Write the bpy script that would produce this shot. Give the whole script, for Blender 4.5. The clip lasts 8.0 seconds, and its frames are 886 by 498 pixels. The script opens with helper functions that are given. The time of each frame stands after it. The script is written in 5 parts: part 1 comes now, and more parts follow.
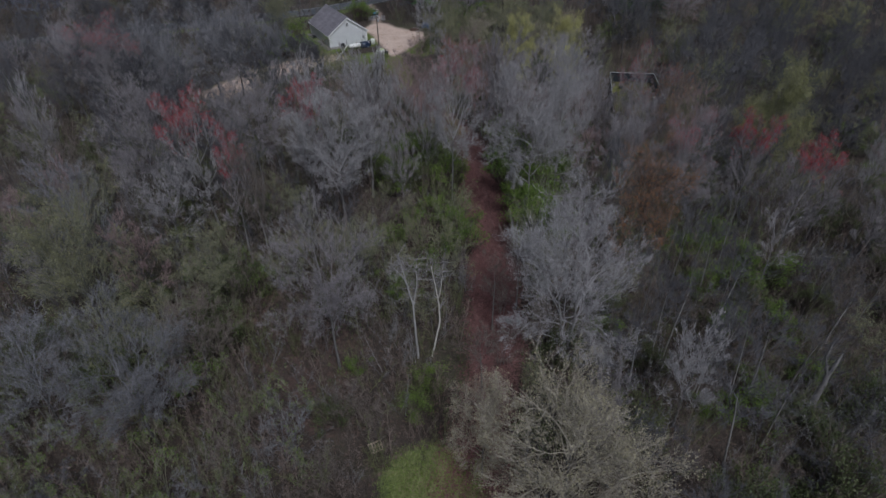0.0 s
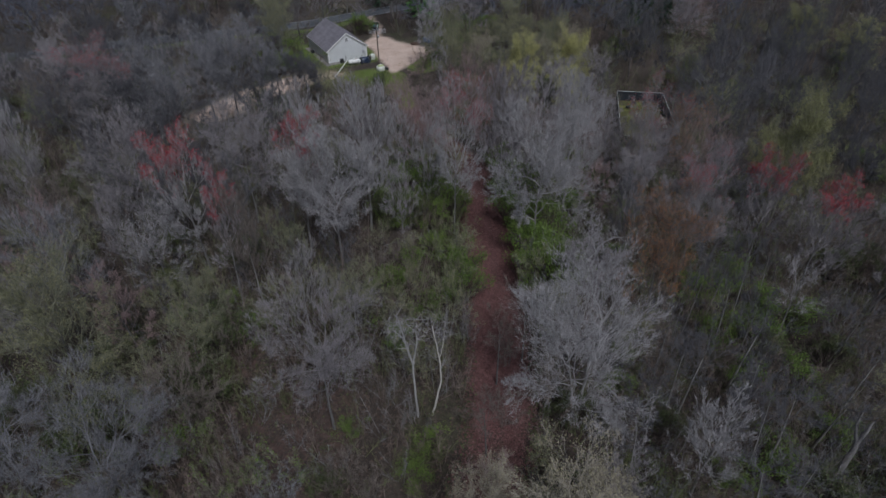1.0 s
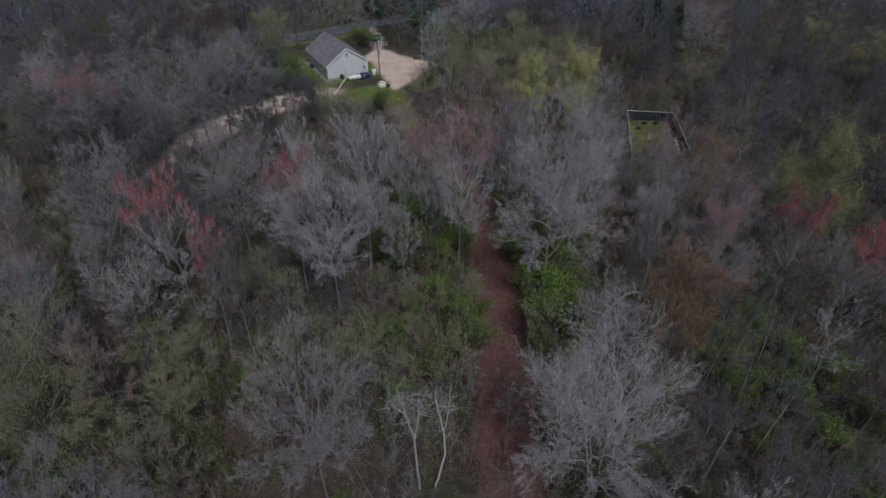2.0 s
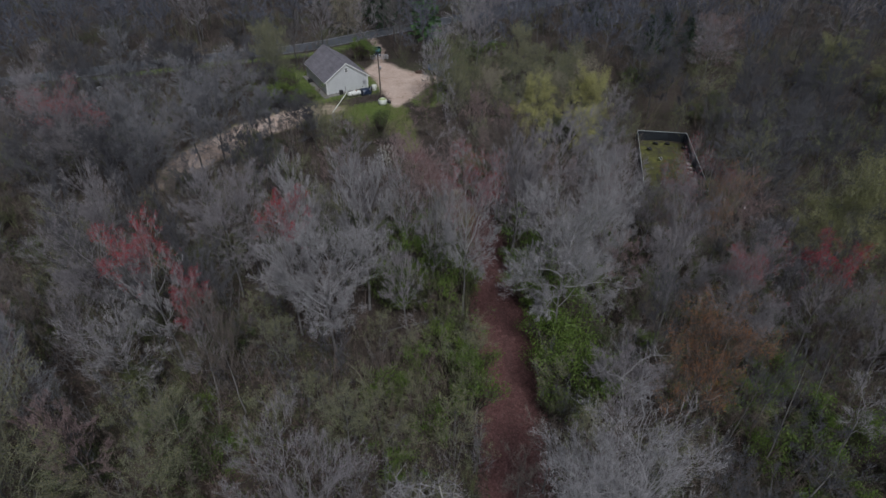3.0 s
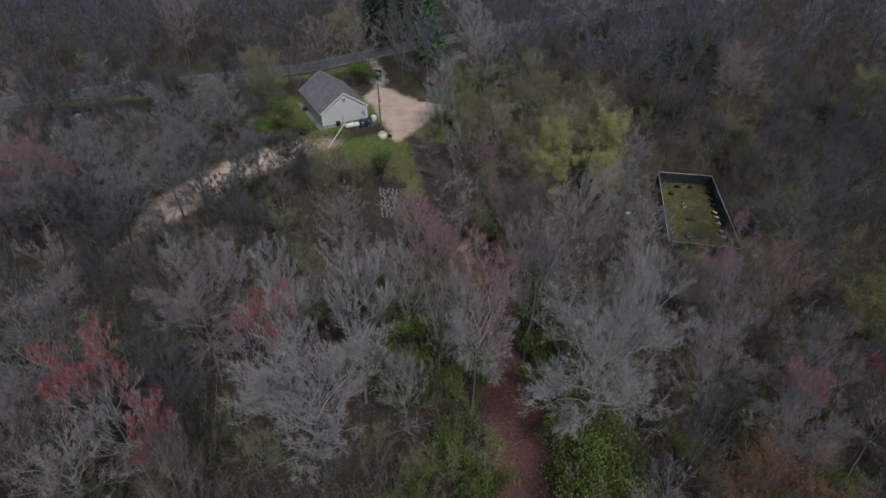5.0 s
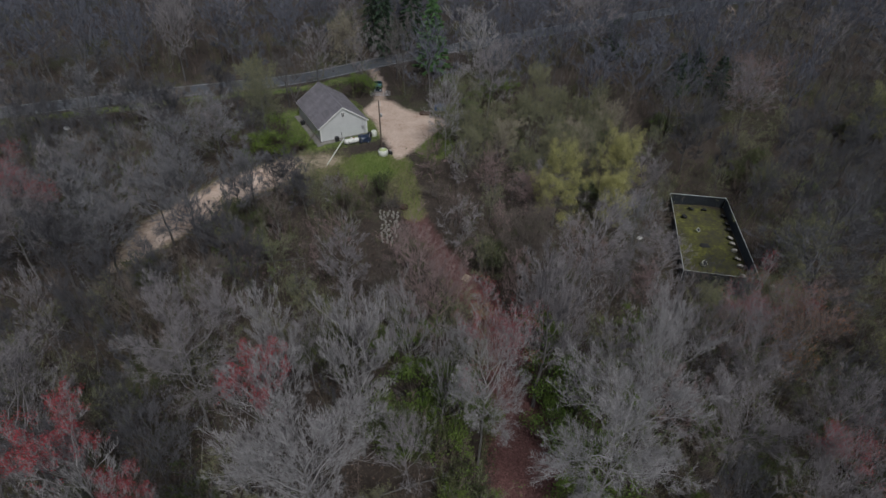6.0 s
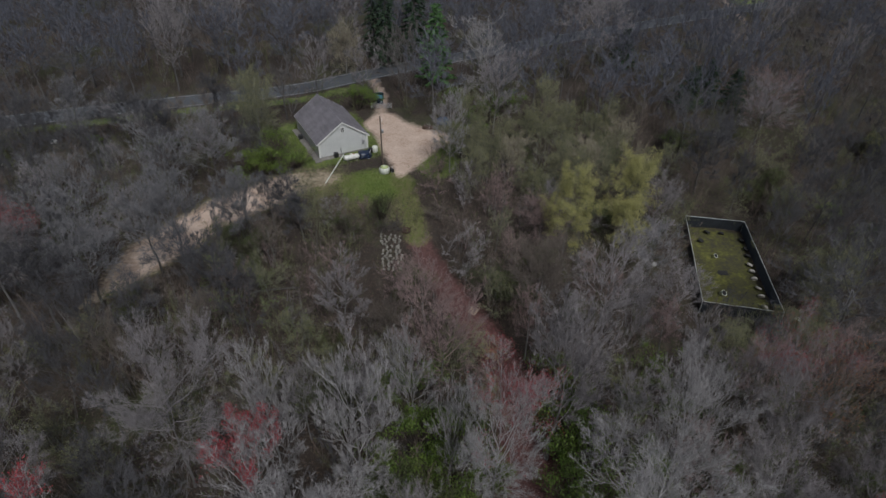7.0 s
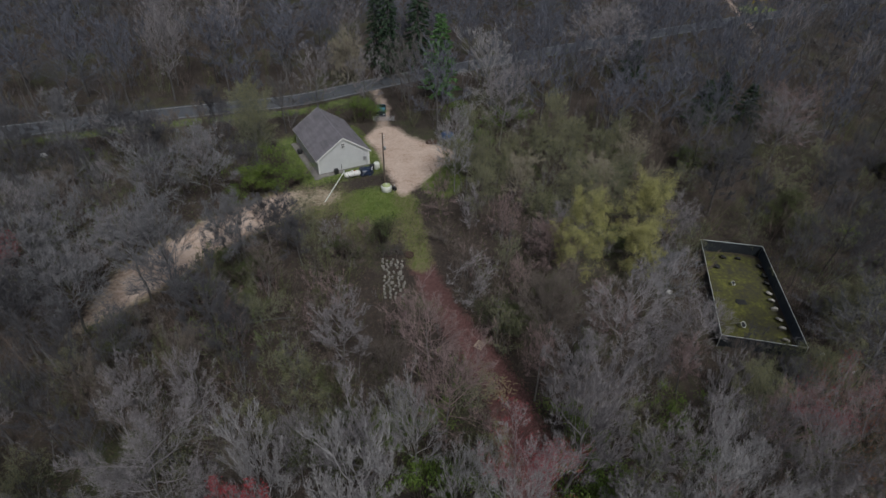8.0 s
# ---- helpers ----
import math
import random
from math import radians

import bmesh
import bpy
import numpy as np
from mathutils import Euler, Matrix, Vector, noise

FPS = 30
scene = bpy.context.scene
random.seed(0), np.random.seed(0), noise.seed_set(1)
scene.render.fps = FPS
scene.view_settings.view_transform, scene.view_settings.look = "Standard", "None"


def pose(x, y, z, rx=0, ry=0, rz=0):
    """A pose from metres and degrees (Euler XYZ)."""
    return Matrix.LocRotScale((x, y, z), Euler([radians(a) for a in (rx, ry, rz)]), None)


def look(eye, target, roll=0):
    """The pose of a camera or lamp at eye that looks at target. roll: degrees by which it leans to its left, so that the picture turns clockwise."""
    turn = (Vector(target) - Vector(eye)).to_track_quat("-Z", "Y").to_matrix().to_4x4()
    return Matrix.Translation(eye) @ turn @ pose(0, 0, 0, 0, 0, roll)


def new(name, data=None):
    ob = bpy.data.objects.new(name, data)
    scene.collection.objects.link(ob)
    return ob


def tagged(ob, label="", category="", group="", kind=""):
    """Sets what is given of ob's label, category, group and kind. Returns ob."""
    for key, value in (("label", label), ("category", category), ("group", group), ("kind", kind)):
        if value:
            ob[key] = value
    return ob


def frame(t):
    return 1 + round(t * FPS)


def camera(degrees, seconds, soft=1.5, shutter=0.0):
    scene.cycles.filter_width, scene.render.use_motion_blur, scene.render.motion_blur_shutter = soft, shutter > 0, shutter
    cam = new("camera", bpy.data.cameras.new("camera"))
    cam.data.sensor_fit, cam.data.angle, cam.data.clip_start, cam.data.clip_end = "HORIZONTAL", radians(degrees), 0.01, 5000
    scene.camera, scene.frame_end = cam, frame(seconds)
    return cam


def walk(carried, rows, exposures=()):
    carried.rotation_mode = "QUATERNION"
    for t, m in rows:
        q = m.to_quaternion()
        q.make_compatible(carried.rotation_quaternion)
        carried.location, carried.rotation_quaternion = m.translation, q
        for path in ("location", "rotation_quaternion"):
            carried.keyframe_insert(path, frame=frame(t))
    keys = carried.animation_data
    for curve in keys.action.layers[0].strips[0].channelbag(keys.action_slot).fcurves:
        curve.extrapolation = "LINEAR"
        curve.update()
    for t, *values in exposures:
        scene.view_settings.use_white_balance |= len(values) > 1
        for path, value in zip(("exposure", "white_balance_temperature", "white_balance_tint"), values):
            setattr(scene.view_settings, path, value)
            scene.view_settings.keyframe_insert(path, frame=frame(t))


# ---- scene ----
cam = camera(74.0, 8.0, soft=1.5)
EXPOSURE = -0.56
# seconds, x, y, z, yaw, pitch, roll of the flying camera
ROWS = [
    (0, 0.002, 0.001, 42.793, -0.000, -36.297, 0.686),
    (0.5, -0.029, 2.731, 43.789, 0.064, -36.304, 0.607),
    (1, -0.117, 5.798, 44.570, 0.177, -36.301, 0.526),
    (1.5, -0.269, 9.097, 45.291, 0.298, -36.322, 0.463),
    (3, -0.799, 18.794, 47.444, 0.615, -36.480, 0.256),
    (3.5, -1.015, 22.024, 48.091, 0.671, -36.575, 0.166),
    (4, -1.315, 25.165, 48.727, 0.716, -36.686, 0.032),
    (4.5, -1.640, 28.300, 49.270, 0.769, -36.746, -0.137),
    (6, -2.575, 37.120, 50.415, 1.001, -36.832, -0.650),
    (6.5, -3.064, 40.278, 50.461, 1.057, -36.816, -0.815),
    (7, -3.445, 43.131, 50.539, 1.132, -36.756, -0.964),
    (7.5, -3.771, 45.810, 50.733, 1.262, -36.702, -1.127),
    (8, -4.163, 48.454, 50.871, 1.417, -36.664, -1.288),
]
walk(cam, [(t, pose(x, y, z, 90 + pitch, roll, yaw)) for t, x, y, z, yaw, pitch, roll in ROWS],
     exposures=[(0.0, EXPOSURE, 5830, 12), (4.0, EXPOSURE, 6080, 10), (8.0, EXPOSURE, 6280, 9)])

# ---- world and sun: a grey overcast evening ----
world = bpy.data.worlds.new("overcast")
scene.world = world
world.use_nodes = True
wt = world.node_tree
bg = wt.nodes["Background"]
sky = wt.nodes.new("ShaderNodeTexSky")
sky.sky_type = "NISHITA"
sky.sun_disc = False
sky.sun_elevation = radians(52)
sky.sun_rotation = radians(159)
sky.air_density, sky.dust_density, sky.ozone_density = 1.0, 2.5, 1.5
grey = wt.nodes.new("ShaderNodeHueSaturation")
grey.inputs["Saturation"].default_value = 0.45
wt.links.new(sky.outputs[0], grey.inputs["Color"])
wt.links.new(grey.outputs[0], bg.inputs["Color"])
bg.inputs["Strength"].default_value = 0.088

sun_data = bpy.data.lights.new("sun", "SUN")
sun_data.energy, sun_data.angle, sun_data.color = 2.6, radians(14), (1.0, 0.98, 0.95)
sun = new("sun", sun_data)
sun.matrix_world = look((34, -30, 125), (0, 60, 0))


# ---- materials ----
class Shade:
    """A node material put together step by step."""

    def __init__(self, name, rough=0.8, metal=0.0):
        self.m = bpy.data.materials.new(name)
        self.m.use_nodes = True
        self.t = self.m.node_tree
        self.b = self.t.nodes["Principled BSDF"]
        self.b.inputs["Roughness"].default_value = rough
        self.b.inputs["Metallic"].default_value = metal
        self.co = self.t.nodes.new("ShaderNodeTexCoord").outputs["Object"]

    def world(self):
        self.co = self.t.nodes.new("ShaderNodeNewGeometry").outputs["Position"]
        return self

    def noise(self, scale, detail=4.0, rough=0.6, stretch=(1, 1, 1)):
        mp = self.t.nodes.new("ShaderNodeMapping")
        mp.inputs["Scale"].default_value = stretch
        self.t.links.new(self.co, mp.inputs["Vector"])
        n = self.t.nodes.new("ShaderNodeTexNoise")
        n.inputs["Scale"].default_value, n.inputs["Detail"].default_value = scale, detail
        n.inputs["Roughness"].default_value = rough
        self.t.links.new(mp.outputs[0], n.inputs["Vector"])
        return n.outputs["Fac"]

    def ramp(self, fac, *stops):
        r = self.t.nodes.new("ShaderNodeValToRGB")
        e = r.color_ramp.elements
        while len(e) < len(stops):
            e.new(0.5)
        for el, (p, c) in zip(e, stops):
            el.position, el.color = p, (*c, 1) if len(c) == 3 else c
        self.t.links.new(fac, r.inputs["Fac"])
        return r.outputs["Color"]

    def mix(self, fac, a, b, mode="MIX"):
        x = self.t.nodes.new("ShaderNodeMix")
        x.data_type, x.blend_type = "RGBA", mode
        for sock, v in ((x.inputs[0], fac), (x.inputs[6], a), (x.inputs[7], b)):
            if hasattr(v, "is_linked"):
                self.t.links.new(v, sock)
            elif isinstance(v, (int, float)):
                sock.default_value = v
            else:
                sock.default_value = (*v, 1)
        return x.outputs[2]

    def math(self, op, a, b=0.0):
        x = self.t.nodes.new("ShaderNodeMath")
        x.operation = op
        for sock, v in zip(x.inputs, (a, b)):
            if hasattr(v, "is_linked"):
                self.t.links.new(v, sock)
            else:
                sock.default_value = v
        return x.outputs[0]

    def attr(self, name):
        a = self.t.nodes.new("ShaderNodeAttribute")
        a.attribute_name = name
        return a.outputs["Fac"]

    def island(self):
        return self.t.nodes.new("ShaderNodeNewGeometry").outputs["Random Per Island"]

    def thing(self):
        return self.t.nodes.new("ShaderNodeObjectInfo").outputs["Random"]

    def bump(self, height, strength=0.4, distance=0.05):
        n = self.t.nodes.new("ShaderNodeBump")
        n.inputs["Strength"].default_value, n.inputs["Distance"].default_value = strength, distance
        self.t.links.new(height, n.inputs["Height"])
        self.t.links.new(n.outputs[0], self.b.inputs["Normal"])
        return self

    def done(self, colour):
        if hasattr(colour, "is_linked"):
            self.t.links.new(colour, self.b.inputs["Base Color"])
        else:
            self.b.inputs["Base Color"].default_value = (*colour, 1)
        return self.m


def plain(name, colour, rough=0.7, metal=0.0, vary=0.25, scale=3.0, bump=0.15):
    """A painted or weathered surface with stains and fine grain."""
    s = Shade(name, rough, metal)
    a = s.noise(scale, 5)
    g = s.noise(scale * 14, 3)
    c = s.ramp(a, (0.3, [v * (1 - vary) for v in colour]), (0.7, [min(1, v * (1 + vary * 0.6)) for v in colour]))
    c = s.mix(0.25, c, s.ramp(g, (0.35, [v * 0.6 for v in colour]), (0.65, colour)))
    s.bump(g, bump, 0.01)
    return s.done(c)


def bark(name, light, dark, twig=False):
    s = Shade(name, 0.9)
    tone = s.thing()
    n = s.noise(2.2, 5, 0.65, (3, 3, 0.7))
    f = s.mix(0.5, s.ramp(tone, (0, (0, 0, 0)), (1, (1, 1, 1))), s.ramp(n, (0.3, (0, 0, 0)), (0.7, (1, 1, 1))))
    c = s.ramp(f, (0.15, dark), (0.85, light))
    if twig:
        c = s.mix(0.45, c, s.ramp(s.island(), (0, [v * 0.55 for v in dark]), (1, [min(1, v * 1.2) for v in light])))
    else:
        s.bump(s.noise(9, 4, 0.6, (4, 4, 0.8)), 0.6, 0.03)
    return s.done(c)


def foliage(name, a, b, c, through_light=0.25):
    s = Shade(name, 0.6)
    k = s.mix(0.35, s.ramp(s.island(), (0, a), (0.5, b), (1, c)), s.ramp(s.thing(), (0, a), (0.5, b), (1, c)))
    m = s.done(k)
    tr = s.t.nodes.new("ShaderNodeBsdfTranslucent")
    s.t.links.new(k, tr.inputs["Color"])
    mx = s.t.nodes.new("ShaderNodeMixShader")
    mx.inputs[0].default_value = through_light
    s.t.links.new(s.b.outputs[0], mx.inputs[1])
    s.t.links.new(tr.outputs[0], mx.inputs[2])
    s.t.links.new(mx.outputs[0], s.t.nodes["Material Output"].inputs["Surface"])
    return m


M = {}
M["bark_grey"] = bark("bark_grey", (0.22, 0.21, 0.205), (0.09, 0.085, 0.083))
M["bark_dark"] = bark("bark_dark", (0.12, 0.112, 0.108), (0.05, 0.046, 0.044))
M["bark_pale"] = bark("bark_pale", (0.36, 0.352, 0.34), (0.17, 0.165, 0.16))
M["bark_slender"] = bark("bark_slender", (0.31, 0.30, 0.285), (0.17, 0.162, 0.155))
M["bark_birch"] = bark("bark_birch", (0.60, 0.58, 0.53), (0.33, 0.30, 0.26))
M["twig_silver"] = bark("twig_silver", (0.405, 0.39, 0.395), (0.195, 0.186, 0.19), True)
M["twig_lilac"] = bark("twig_lilac", (0.36, 0.335, 0.345), (0.145, 0.134, 0.139), True)
M["twig_brown"] = bark("twig_brown", (0.21, 0.175, 0.15), (0.1, 0.083, 0.073), True)
M["twig_dark"] = bark("twig_dark", (0.135, 0.133, 0.145), (0.06, 0.059, 0.066), True)
M["twig_olive"] = bark("twig_olive", (0.25, 0.25, 0.17), (0.12, 0.122, 0.08), True)
M["twig_cream"] = bark("twig_cream", (0.36, 0.325, 0.26), (0.21, 0.185, 0.145), True)
# The hazy blue cast over the distance is mixed into these far twigs' colour
M["twig_far_bluecast"] = bark("twig_far_bluecast", (0.175, 0.182, 0.222), (0.082, 0.085, 0.107), True)
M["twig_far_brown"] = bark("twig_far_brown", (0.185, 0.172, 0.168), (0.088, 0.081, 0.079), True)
M["twig_slate"] = bark("twig_slate", (0.25, 0.248, 0.262), (0.12, 0.118, 0.126), True)
M["twig_pink"] = bark("twig_pink", (0.34, 0.25, 0.242), (0.175, 0.125, 0.122), True)
M["bud_red"] = foliage("bud_red", (0.25, 0.032, 0.045), (0.40, 0.055, 0.068), (0.45, 0.10, 0.11))
M["bud_orange"] = foliage("bud_orange", (0.30, 0.12, 0.05), (0.42, 0.175, 0.065), (0.36, 0.20, 0.10))
M["bud_cream"] = foliage("bud_cream", (0.30, 0.27, 0.17), (0.42, 0.38, 0.26), (0.27, 0.25, 0.14))
M["bud_olive"] = foliage("bud_olive", (0.17, 0.175, 0.068), (0.25, 0.255, 0.108), (0.32, 0.31, 0.175))
M["leaf_yellow"] = foliage("leaf_yellow", (0.38, 0.37, 0.13), (0.50, 0.48, 0.18), (0.56, 0.51, 0.26))
M["leaf_green"] = foliage("leaf_green", (0.075, 0.13, 0.025), (0.13, 0.205, 0.035), (0.20, 0.26, 0.055))
M["leaf_dull"] = foliage("leaf_dull", (0.05, 0.075, 0.028), (0.085, 0.11, 0.04), (0.13, 0.135, 0.055))
M["needle"] = foliage("needle", (0.018, 0.04, 0.022), (0.03, 0.06, 0.03), (0.045, 0.075, 0.035), 0.1)
M["needle_light"] = foliage("needle_light", (0.05, 0.12, 0.04), (0.075, 0.17, 0.05), (0.11, 0.20, 0.07), 0.1)
M["forsythia"] = foliage("forsythia", (0.55, 0.42, 0.02), (0.7, 0.55, 0.03), (0.6, 0.5, 0.05))
M["dead_leaf"] = foliage("dead_leaf", (0.11, 0.048, 0.046), (0.185, 0.084, 0.078), (0.26, 0.145, 0.13), 0.1)
M["dead_leaf_brown"] = foliage("dead_leaf_brown", (0.06, 0.04, 0.032), (0.11, 0.073, 0.056), (0.18, 0.125, 0.095), 0.1)
M["grass"] = foliage("grass", (0.12, 0.18, 0.04), (0.18, 0.26, 0.055), (0.28, 0.29, 0.11))
M["brush_twig"] = foliage("brush_twig", (0.04, 0.032, 0.028), (0.08, 0.062, 0.053), (0.145, 0.118, 0.102), 0.0)

M["sapling_brown"] = foliage("sapling_brown", (0.08, 0.06, 0.05), (0.14, 0.107, 0.088), (0.22, 0.17, 0.145), 0.0)
M["sapling_olive"] = foliage("sapling_olive", (0.07, 0.08, 0.032), (0.12, 0.13, 0.055), (0.19, 0.195, 0.10), 0.1)
M["sapling_grey"] = foliage("sapling_grey", (0.1, 0.095, 0.096), (0.17, 0.16, 0.162), (0.28, 0.265, 0.265), 0.0)
M["siding"] = plain("grey_siding", (0.60, 0.61, 0.61), 0.6, 0, 0.1, 0.7)
M["trim"] = plain("white_trim", (0.78, 0.78, 0.76), 0.5, 0, 0.08)
M["concrete"] = plain("concrete", (0.24, 0.225, 0.21), 0.9, 0, 0.4, 1.0, 0.4)
M["tank_white"] = plain("white_enamel", (0.78, 0.78, 0.74), 0.35, 0, 0.08, 2)
M["plastic_white"] = plain("white_polythene", (0.76, 0.78, 0.70), 0.45, 0, 0.1, 2)
M["algae"] = plain("algae_stained_lid", (0.50, 0.58, 0.28), 0.7, 0, 0.25, 4)
M["black_plastic"] = plain("black_plastic", (0.025, 0.026, 0.028), 0.5)
M["navy_tarp"] = plain("navy_tarpaulin", (0.02, 0.035, 0.075), 0.4, 0, 0.4, 3, 0.5)
M["blue_tarp"] = plain("blue_tarpaulin", (0.06, 0.12, 0.28), 0.4, 0, 0.4, 3, 0.5)
M["red_paint"] = plain("red_paint", (0.42, 0.05, 0.04), 0.5)
M["pole_wood"] = plain("weathered_pole_wood", (0.13, 0.10, 0.08), 0.9, 0, 0.3, 4, 0.4)
M["galvanised"] = plain("galvanised_steel", (0.55, 0.55, 0.58), 0.45, 0.6, 0.15)
M["rail_white"] = plain("pale_rail", (0.62, 0.66, 0.66), 0.5, 0, 0.15)
M["screen"] = plain("dark_windscreen_mesh", (0.022, 0.028, 0.036), 0.75, 0, 0.35, 1.2, 0.3)
M["screen_blue"] = plain("blue_black_windscreen_mesh", (0.05, 0.065, 0.095), 0.7, 0, 0.3, 1.2, 0.3)
M["rubber"] = plain("rubber", (0.03, 0.03, 0.03), 0.8)
M["tyre_pale"] = plain("faded_pale_tyre", (0.50, 0.47, 0.43), 0.85, 0, 0.4, 4)
M["car_blue"] = plain("dark_blue_car_paint", (0.015, 0.035, 0.06), 0.25, 0.2, 0.1)
M["glass_dark"] = plain("tinted_car_glass", (0.09, 0.24, 0.30), 0.08, 0, 0.1)
M["lamp_glass"] = plain("lamp_glass", (0.75, 0.78, 0.8), 0.15, 0, 0.05)
M["pallet"] = plain("pale_pallet_wood", (0.50, 0.40, 0.31), 0.85, 0, 0.25, 5)
M["cut_wood"] = plain("cut_wood", (0.29, 0.275, 0.245), 0.85, 0, 0.45, 6)
M["log_tan"] = plain("split_tan_wood", (0.30, 0.22, 0.14), 0.85, 0, 0.4, 6)
M["rust"] = plain("rusty_iron", (0.10, 0.065, 0.05), 0.9, 0.2, 0.4, 5)
M["paper_white"] = plain("crumpled_white_plastic", (0.8, 0.8, 0.78), 0.5, 0, 0.1)
M["dark_void"] = plain("dark_vent_slats", (0.06, 0.06, 0.065), 0.8)


def roof_material():
    s = Shade("asphalt_shingles", 0.92)
    big = s.noise(0.55, 5, 0.6, (1, 1, 1))
    streak = s.noise(0.9, 5, 0.65, (2.4, 0.35, 0.35))
    fine = s.noise(26, 2)
    c = s.ramp(big, (0.3, (0.16, 0.15, 0.175)), (0.7, (0.27, 0.25, 0.28)))
    c = s.mix(s.math("MULTIPLY", s.ramp(streak, (0.45, (0, 0, 0)), (0.7, (1, 1, 1))), 0.5), c, (0.075, 0.07, 0.075))
    c = s.mix(0.3, c, s.ramp(fine, (0.3, (0.06, 0.06, 0.065)), (0.7, (0.24, 0.23, 0.24))))
    s.bump(fine, 0.5, 0.02)
    return s.done(c)


M["roof"] = roof_material()


def road_material():
    s = Shade("asphalt", 0.85).world()
    c = s.ramp(s.noise(0.35, 5), (0.3, (0.07, 0.08, 0.095)), (0.7, (0.105, 0.115, 0.135)))
    c = s.mix(0.3, c, s.ramp(s.noise(30, 2), (0.3, (0.03, 0.03, 0.032)), (0.7, (0.13, 0.13, 0.135))))
    s.bump(s.noise(40, 2), 0.3, 0.01)
    return s.done(c)


M["asphalt"] = road_material()
M["line_paint"] = plain("road_line_paint", (0.42, 0.42, 0.42), 0.7, 0, 0.4, 0.8)


def ground_material():
    s = Shade("woodland_floor", 0.95).world()
    big, mid, fine, grain = s.noise(0.045, 5), s.noise(0.35, 6, 0.7), s.noise(2.2, 6, 0.75), s.noise(11, 4, 0.7)
    litter = s.ramp(mid, (0.28, (0.034, 0.026, 0.022)), (0.5, (0.062, 0.047, 0.038)), (0.72, (0.11, 0.09, 0.074)))
    litter = s.mix(0.5, litter, s.ramp(fine, (0.3, (0.025, 0.02, 0.017)), (0.55, (0.07, 0.053, 0.042)), (0.75, (0.14, 0.115, 0.095))))
    green = s.ramp(fine, (0.3, (0.03, 0.04, 0.014)), (0.55, (0.07, 0.085, 0.03)), (0.75, (0.13, 0.14, 0.05)))
    c = s.mix(s.ramp(s.math("ADD", s.math("MULTIPLY", big, 0.6), s.math("MULTIPLY", mid, 0.45)), (0.53, (0, 0, 0)), (0.66, (0.8, 0.8, 0.8))), litter, green)
    wob = s.math("MULTIPLY", s.math("SUBTRACT", s.math("ADD", mid, fine), 1.0), 0.75)

    def over(c, name, colour, lo=0.3, hi=0.72):
        f = s.ramp(s.math("ADD", s.attr(name), wob), (lo, (0, 0, 0)), (hi, (1, 1, 1)))
        return s.mix(f, c, colour)

    c = over(c, "leafy", s.ramp(fine, (0.3, (0.075, 0.036, 0.034)), (0.52, (0.14, 0.068, 0.063)), (0.75, (0.22, 0.13, 0.115))))
    c = over(c, "grassy", s.ramp(s.mix(0.5, mid, fine), (0.36, (0.08, 0.105, 0.03)), (0.5, (0.16, 0.235, 0.05)), (0.64, (0.29, 0.28, 0.13))))
    c = over(c, "strawy", s.ramp(s.mix(0.4, fine, mid), (0.3, (0.14, 0.125, 0.06)), (0.55, (0.22, 0.205, 0.10)), (0.78, (0.32, 0.28, 0.17))))
    c = over(c, "mossy", s.ramp(s.mix(0.5, mid, fine), (0.42, (0.065, 0.058, 0.04)), (0.52, (0.10, 0.10, 0.03)), (0.62, (0.2, 0.2, 0.045))))
    c = over(c, "dirty", s.ramp(s.mix(0.55, mid, fine), (0.36, (0.40, 0.27, 0.20)), (0.46, (0.60, 0.45, 0.36)), (0.62, (0.74, 0.60, 0.51))), 0.3, 0.95)
    c = s.mix(0.3, c, s.ramp(grain, (0.35, (0.3, 0.3, 0.3)), (0.65, (1.0, 1.0, 1.0))), "MULTIPLY")
    s.bump(s.math("ADD", fine, s.math("MULTIPLY", grain, 0.4)), 0.7, 0.15)
    return s.done(c)


M["ground"] = ground_material()


# ---- small builders ----
def mesh_of(name, vf, mat):
    v, f = np.asarray(vf[0], np.float32), np.asarray(vf[1], np.int32)
    me = bpy.data.meshes.new(name)
    me.vertices.add(len(v))
    me.vertices.foreach_set("co", v.ravel())
    me.loops.add(f.size)
    me.loops.foreach_set("vertex_index", f.ravel())
    me.polygons.add(len(f))
    me.polygons.foreach_set("loop_start", np.arange(len(f), dtype=np.int32) * f.shape[1])
    me.update(calc_edges=True)
    me.materials.append(mat)
    return me


def link_mesh(name, v, f, mat, parent=None, label=""):
    if isinstance(f, np.ndarray):
        me = mesh_of(name, (v, f), mat)
    else:
        me = bpy.data.meshes.new(name)
        me.from_pydata(v, [], f)
        me.materials.append(mat)
    ob = new(name, me)
    if parent is not None:
        ob.parent = parent
    if label:
        ob["label"] = label
    return ob


def part(name, bm, mat, parent, label=""):
    me = bpy.data.meshes.new(name)
    bm.to_mesh(me)
    bm.free()
    me.materials.append(mat)
    ob = new(name, me)
    ob.parent = parent
    if label:
        ob["label"] = label
    return ob


def share(name, me, parent, m, label=""):
    ob = new(name, me)
    ob.parent = parent
    ob.matrix_basis = m
    if label:
        ob["label"] = label
    return ob


def empty(name, m, label, category, group="", kind=""):
    ob = new(name)
    ob.matrix_basis = m
    ob.empty_display_size = 0.3
    return tagged(ob, label, category, group, kind)


